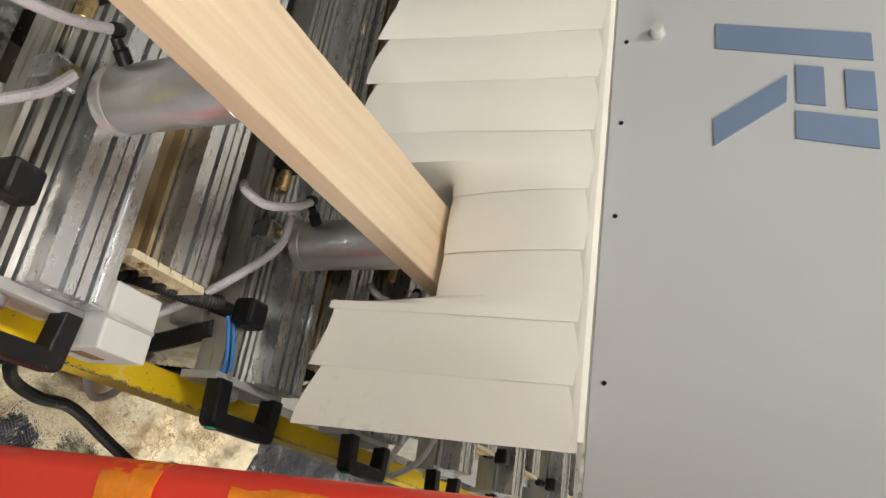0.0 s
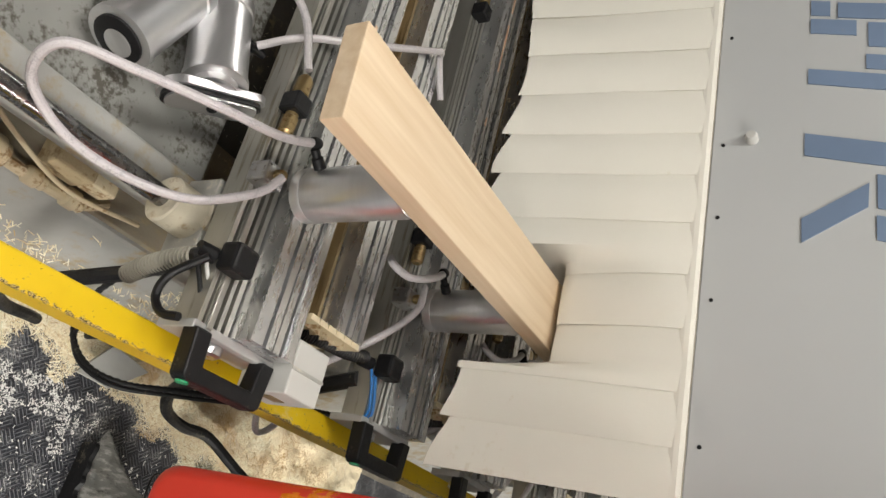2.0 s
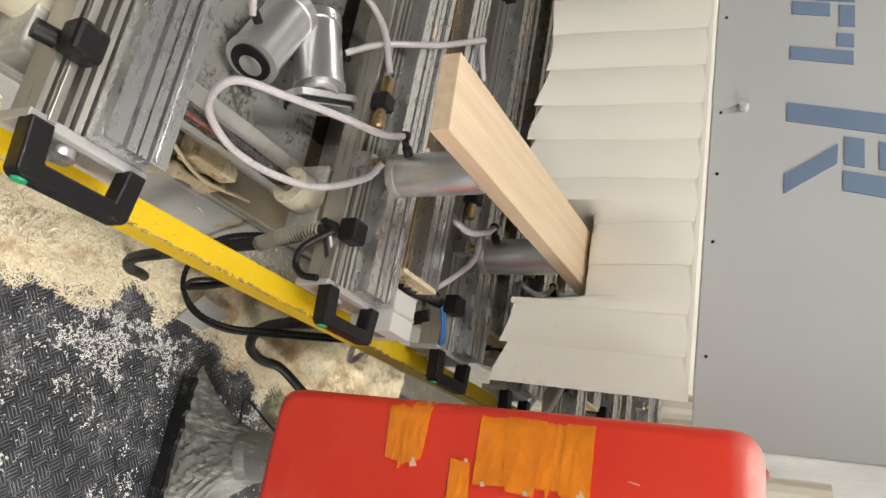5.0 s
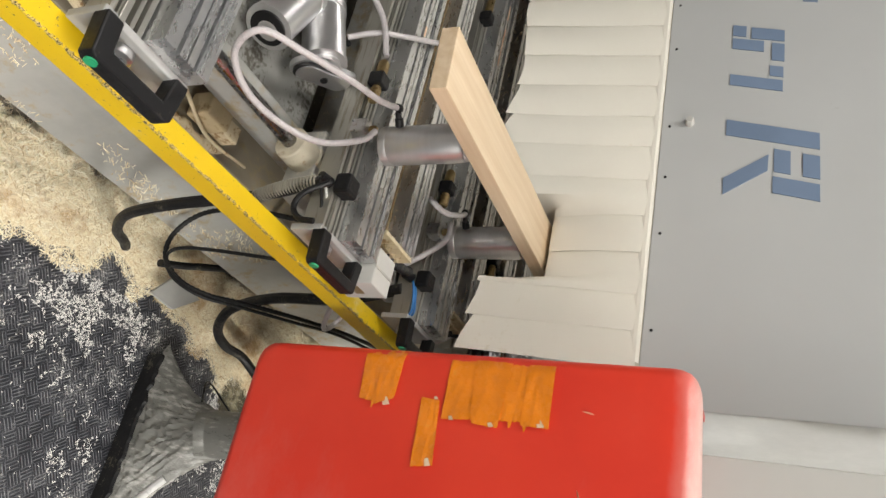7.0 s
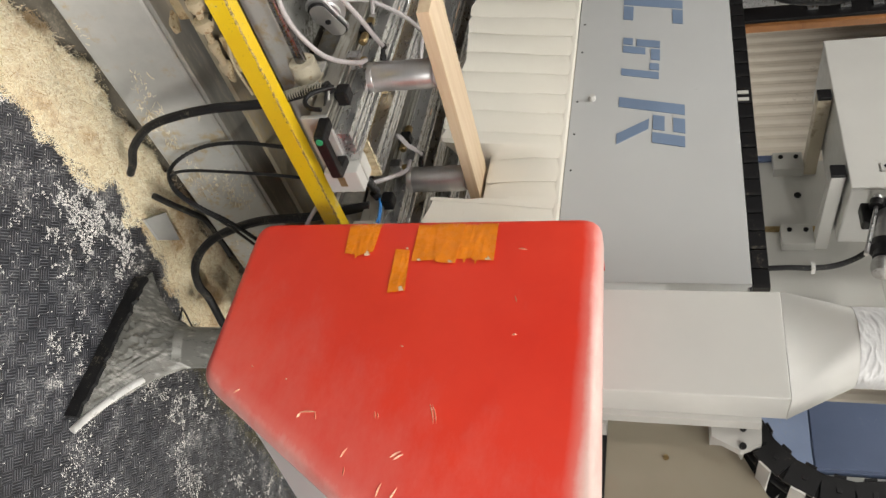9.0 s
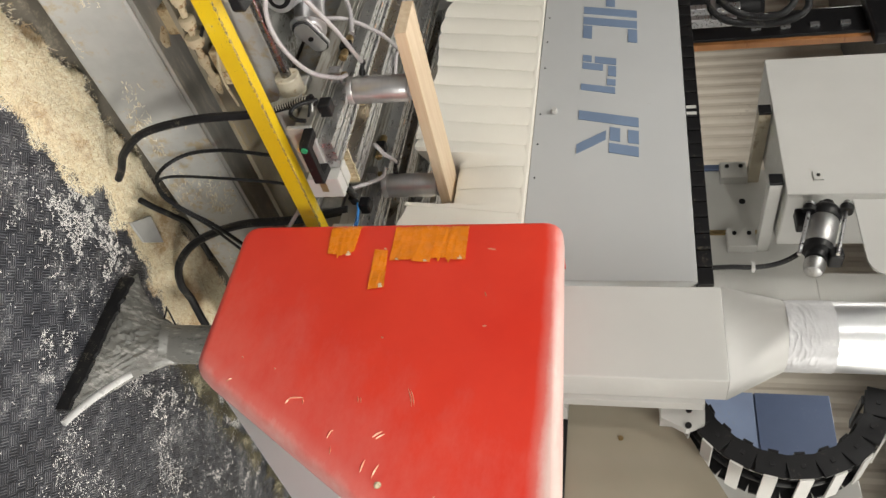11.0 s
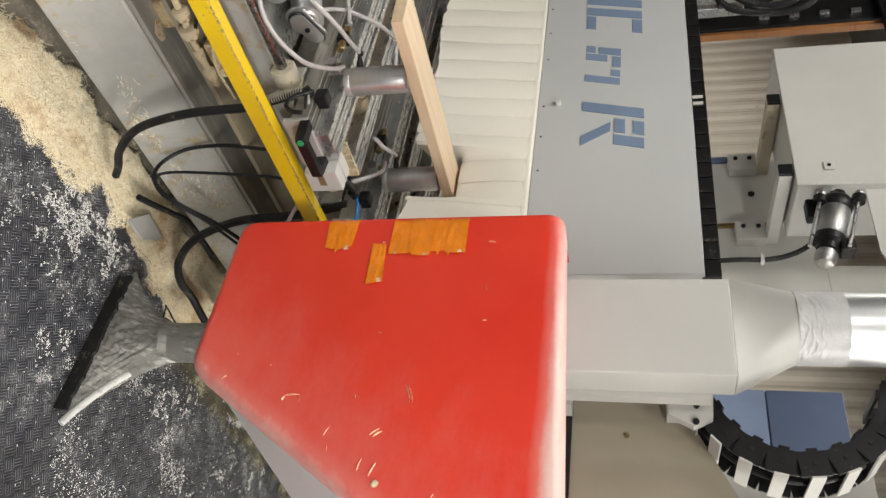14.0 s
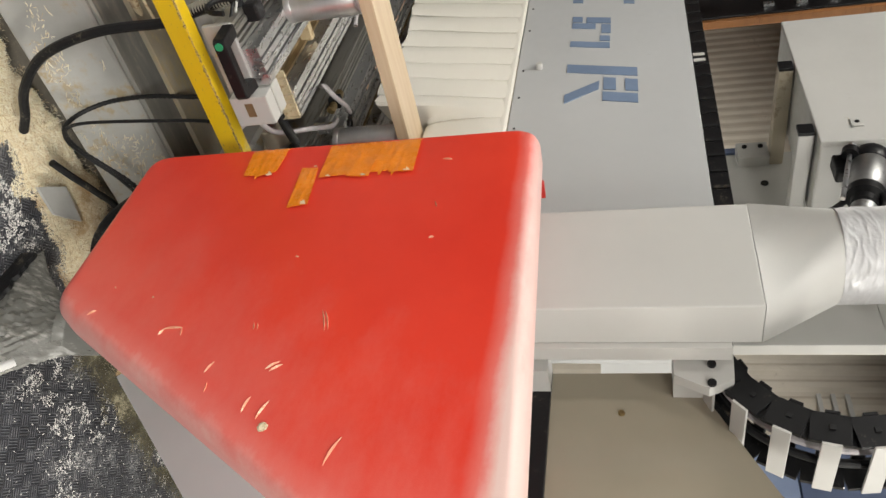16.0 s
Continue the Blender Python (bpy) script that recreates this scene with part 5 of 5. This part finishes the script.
for k in range(3):
    part("wall_cleat", boxes((-2.5, -2.2, 4.96, 4.999, 3.0 + 0.1 * k, 3.03 + 0.1 * k)), WHITE, thing("wall_bracket", (-2.35, 4.98, 3.0 + 0.1 * k), "small white wall bracket", "bracket", "wall brackets"))

# ---- floor nozzle ----
before_nozzle = set(scene.objects)
nz = thing("floor_nozzle", (0.17, 1.1, 0.0), "grey floor suction nozzle wrapped in tape with black lip", "nozzle")


def fan():
    """Wide mouth narrowing to a round neck, its tape skin creased lengthwise."""
    bm = bmesh.new()
    n, m = 56, 120
    rows = []
    for j in range(n + 1):
        t = j / n
        w = 0.222 * (1 - t) ** 1.55 + 0.065
        cx, cy, cz = 0.172 - 0.072 * t, 1.085 + 0.115 * t, 0.035 + 0.19 * t ** 1.2
        d = 0.022 + 0.044 * t
        w += 0.004 * noise.noise((14 * t, 3, 1))
        ring = []
        for k in range(m):
            a = 2 * math.pi * k / m
            c, s = math.cos(a), math.sin(a)
            fold = max(0.0, 0.30 - abs(noise.noise((3.2 * t + 1.1 * c, 7.0 * c * (1.2 - 0.5 * t), 2 * s))))
            ridge = max(0.0, 0.22 - abs(noise.noise((6 * t, 13 * c, 3 * s + 5))))
            q = 0.030 * ridge * math.sin(math.pi * min(1, t + 0.1)) + 0.040 * fold * (0.5 + 0.5 * math.sin(math.pi * min(1, t + 0.15))) + 0.004 * noise.noise((9 * t, 5 * c, 5 * s)) - 0.003
            ring.append(bm.verts.new((cx + (w + 0.3 * q) * c, cy + (d + q) * s * 0.9, cz + (d + q) * s * 0.5)))
        rows.append(ring)
    for a, b in zip(rows, rows[1:]):
        for k in range(m):
            bm.faces.new((a[k], a[(k + 1) % m], b[(k + 1) % m], b[k])).smooth = True
    bm.faces.new(rows[0])
    bm.faces.new(rows[-1])
    return bm


part("fan", fan(), DUCTTAPE, nz, "fan-shaped body wrapped in crumpled grey tape")
part("end_fin", tube([(0.172 - 0.072 * t + 0.222 * (1 - t) ** 1.55 + 0.065, 1.078 + 0.115 * t, 0.030 + 0.19 * t ** 1.2) for t in (0.0, 0.1, 0.2, 0.3, 0.42, 0.52, 0.6)], 0.012, 10), PALETAPE, nz, "pale tape fold along the edge")


def ragged_lip():
    """Rubber strip with a torn upper edge and a slight wave along its length."""
    bm = bmesh.new()
    rows = []
    for k in range(61):
        x = -0.075 + 0.5 * k / 60
        y = 1.057 + 0.006 * noise.noise((x * 7, 0, 2))
        top = 0.050 + 0.012 * noise.noise((x * 40, 1, 0)) + 0.008 * noise.noise((x * 11, 4, 0))
        rows.append([bm.verts.new((x, y + dy, z)) for dy, z in ((-0.005, 0.0), (-0.006, top), (0.005, top + 0.002), (0.005, 0.0))])
    for a, b in zip(rows, rows[1:]):
        for i in range(4):
            bm.faces.new((a[i], a[(i + 1) % 4], b[(i + 1) % 4], b[i]))
    bm.faces.new(rows[0])
    bm.faces.new(rows[-1])
    return bm


part("lip", ragged_lip(), RUBBER, nz, "worn black rubber lip")
part("pipe", tube([(0.112, 1.178, 0.165), (0.10, 1.20, 0.215), (0.095, 1.205, 0.35), (0.09, 1.21, 0.52), (0.09, 1.215, 0.67)], 0.066, 28), DUCTTAPE, nz, "grey taped pipe")
wires = hose("wire_coil", [(0.02, 1.30, 0.05), (0.06, 1.22, 0.12), (0.0, 1.15, 0.16), (-0.05, 1.22, 0.11), (0.02, 1.32, 0.16), (0.05, 1.38, 0.25)], 0.003, BLACK, "thin black wire coil behind the nozzle")

settle(before_nozzle, (0.010, -0.035, 0.0))

# ---- sawdust ----
before_dust = set(scene.objects)
def drift_height(x, y):
    edge = -0.195 - 0.075 * math.exp(-((y - 1.0) / 0.28) ** 2) + 0.06 * min(1, max(0, (y - 1.1) / 0.4)) + 0.045 * noise.noise((0, y * 4.2, 3)) + 0.045 * noise.noise((x * 9, y * 11, 1))
    inner = -0.465 + 0.10 * min(1, max(0, (0.5 - y) / 0.35)) + 0.045 * noise.noise((2, y * 5, 8)) + 0.025 * noise.noise((x * 22, y * 22, 4))
    h = 0.055 * (1 - math.exp(-max(0, edge - x) / 0.09)) * (1 - math.exp(-max(0, x - inner) / 0.04)) - 0.001
    if x > edge:
        h = -0.02 * (x - edge) / 0.05
    if x < inner:
        h = -0.02 * (inner - x) / 0.03
    h += (0.020 * noise.noise((x * 13, y * 13, 0)) + 0.008 * noise.noise((x * 55, y * 55, 5))) * (1 if h > 0 else 0.8)
    return h


def drift():
    bm = bmesh.new()
    step, x0, y0, nx, ny = 0.009, -0.54, -1.4, 68, 400
    grid = {}
    for i in range(nx):
        for j in range(ny):
            x, y = x0 + i * step, y0 + j * step
            grid[i, j] = (x, y, drift_height(x, y))
    vs = {}
    for i in range(nx - 1):
        for j in range(ny - 1):
            q = [(i, j), (i + 1, j), (i + 1, j + 1), (i, j + 1)]
            if max(grid[c][2] for c in q) > 0.0005:
                for c in q:
                    if c not in vs:
                        vs[c] = bm.verts.new((grid[c][0], grid[c][1], max(-0.003, grid[c][2])))
                bm.faces.new([vs[c] for c in q]).smooth = True
    return bm


solo("trodden_dust", boxes((-0.559, -0.30, -1.4, 3.4, -0.001, 0.004)), DIRT, "brown trodden dust strip beside the machine bed", "dust", kind="stuff")
solo("sawdust_drift", drift(), SAWDUST, "pale sawdust drift heaped along the bed", "sawdust", kind="stuff")


def shavings(count, seed, spot, mat=FLAKE, broad=(0.06, 0.13), lift=0.75):
    r = random.Random(seed)
    verts, faces = [], []
    while len(faces) < count:
        p = spot(r)
        if not p:
            continue
        x, y, z, s = p
        a, t = r.uniform(0, math.pi), r.uniform(-lift, lift)
        l, w = s * r.uniform(0.4, 1.5), s * r.uniform(*broad)
        dx, dy = math.cos(a) * l, math.sin(a) * l
        ex, ey = -math.sin(a) * w, math.cos(a) * w
        n = len(verts)
        verts += [(x - dx - ex, y - dy - ey, z), (x + dx - ex, y + dy - ey, z + t * l), (x + dx + ex, y + dy + ey, z + t * l + 0.3 * w), (x - dx + ex, y - dy + ey, z + 0.3 * w)]
        faces.append((n, n + 1, n + 2, n + 3))
    me = bpy.data.meshes.new("shavings")
    me.from_pydata(verts, [], faces)
    me.materials.append(mat)
    return me


def on_drift(r):
    x = r.uniform(-0.52, 0.02)
    y = r.uniform(-0.3, 1.7) if r.random() < 0.85 else r.uniform(-1.2, 2.1)
    h = drift_height(x, y)
    if h < -0.014 or (h < 0 and r.random() > 0.4):
        return None
    return x, y, max(0.0015, h + 0.0015), 0.0055 if r.random() < 0.5 else 0.0105


def on_mat(r):
    x, y = -0.20 + abs(r.gauss(0, 0.40)), r.uniform(-0.4, 2.5)
    patch = noise.noise((x * 4.5, y * 4.5, 2)) + 0.7 * noise.noise((x * 17, y * 17, 4)) + 0.5 * noise.noise((x * 60, y * 60, 7))
    if patch < 0.30 + 0.30 * max(0, x) and r.random() > 0.035:
        return None
    return x, y, 0.0014, 0.0025


def on_gangway(r):
    """Matted brown fluff, coloured dark for shade, along the foot of the hull."""
    y = r.uniform(1.45, 3.1)
    x = -0.065 + 0.055 * (y - 1.7) + r.gauss(0, 0.035) + 0.03 * noise.noise((0, y * 6, 3))
    if noise.noise((x * 14, y * 9, 6)) < -0.15:
        return None
    return x, y, r.uniform(0.001, 0.012), 0.011


def on_panel(r):
    """Chips stuck to the sloping side panel."""
    u, y = r.uniform(0.05, 0.98), r.uniform(-0.7, 1.5)
    if noise.noise((u * 2.2, y * 4.5, 9)) + 0.4 * noise.noise((u * 9, y * 20, 2)) < 0.22:
        return None
    return -0.372 - 0.054 * u, y, 0.154 + 0.203 * u, 0.0065


def on_bed(r):
    k = r.random()
    if k < 0.45:
        return r.uniform(-0.64, -0.455), r.uniform(-0.6, 1.2), 0.3625, 0.004
    if k < 0.75:
        return r.uniform(-1.0, -0.45), r.uniform(-0.4, 1.0), 0.7015, 0.003
    return r.uniform(-0.43, -0.39), r.uniform(-0.4, 0.9), 0.7365, 0.003


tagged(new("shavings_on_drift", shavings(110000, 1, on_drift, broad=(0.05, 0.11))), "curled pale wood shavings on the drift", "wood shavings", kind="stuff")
tagged(new("shavings_on_mat", shavings(18000, 2, on_mat, WHITEDUST, (0.2, 0.55), 0.3)), "pale wood shavings scattered over the mat", "wood shavings", kind="stuff")
tagged(new("fluff_along_hull", shavings(14000, 4, on_gangway, DARKFLUFF, (0.03, 0.07))), "matted brown dust fluff along the foot of the hull, darkened for shade", "dust", kind="stuff")
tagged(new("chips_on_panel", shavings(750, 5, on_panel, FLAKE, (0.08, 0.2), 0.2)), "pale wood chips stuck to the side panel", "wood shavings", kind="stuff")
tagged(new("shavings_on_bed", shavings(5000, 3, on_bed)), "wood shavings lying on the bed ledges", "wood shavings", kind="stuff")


def clumps():
    bm = bmesh.new()
    r = random.Random(11)
    for k in range(60):
        x, y, s = r.uniform(-0.62, -0.49), r.uniform(-0.5, 0.42), r.uniform(0.012, 0.038)
        res = bmesh.ops.create_icosphere(bm, subdivisions=2, radius=s)
        for v in res["verts"]:
            d = 1 + 0.5 * noise.noise(v.co * 60 + Vector((k, 0, 0)))
            v.co = Vector((v.co.x * d * 1.3, v.co.y * d * 1.3, max(-0.004, v.co.z * d * 0.5))) + Vector((x, y, 0.3625))
    return bm


solo("dust_clumps", clumps(), GLUED, "caked brown dust clumps on the bed ledge", "dust", kind="stuff")
settle(before_dust, (0.030, -0.075, 0.0))
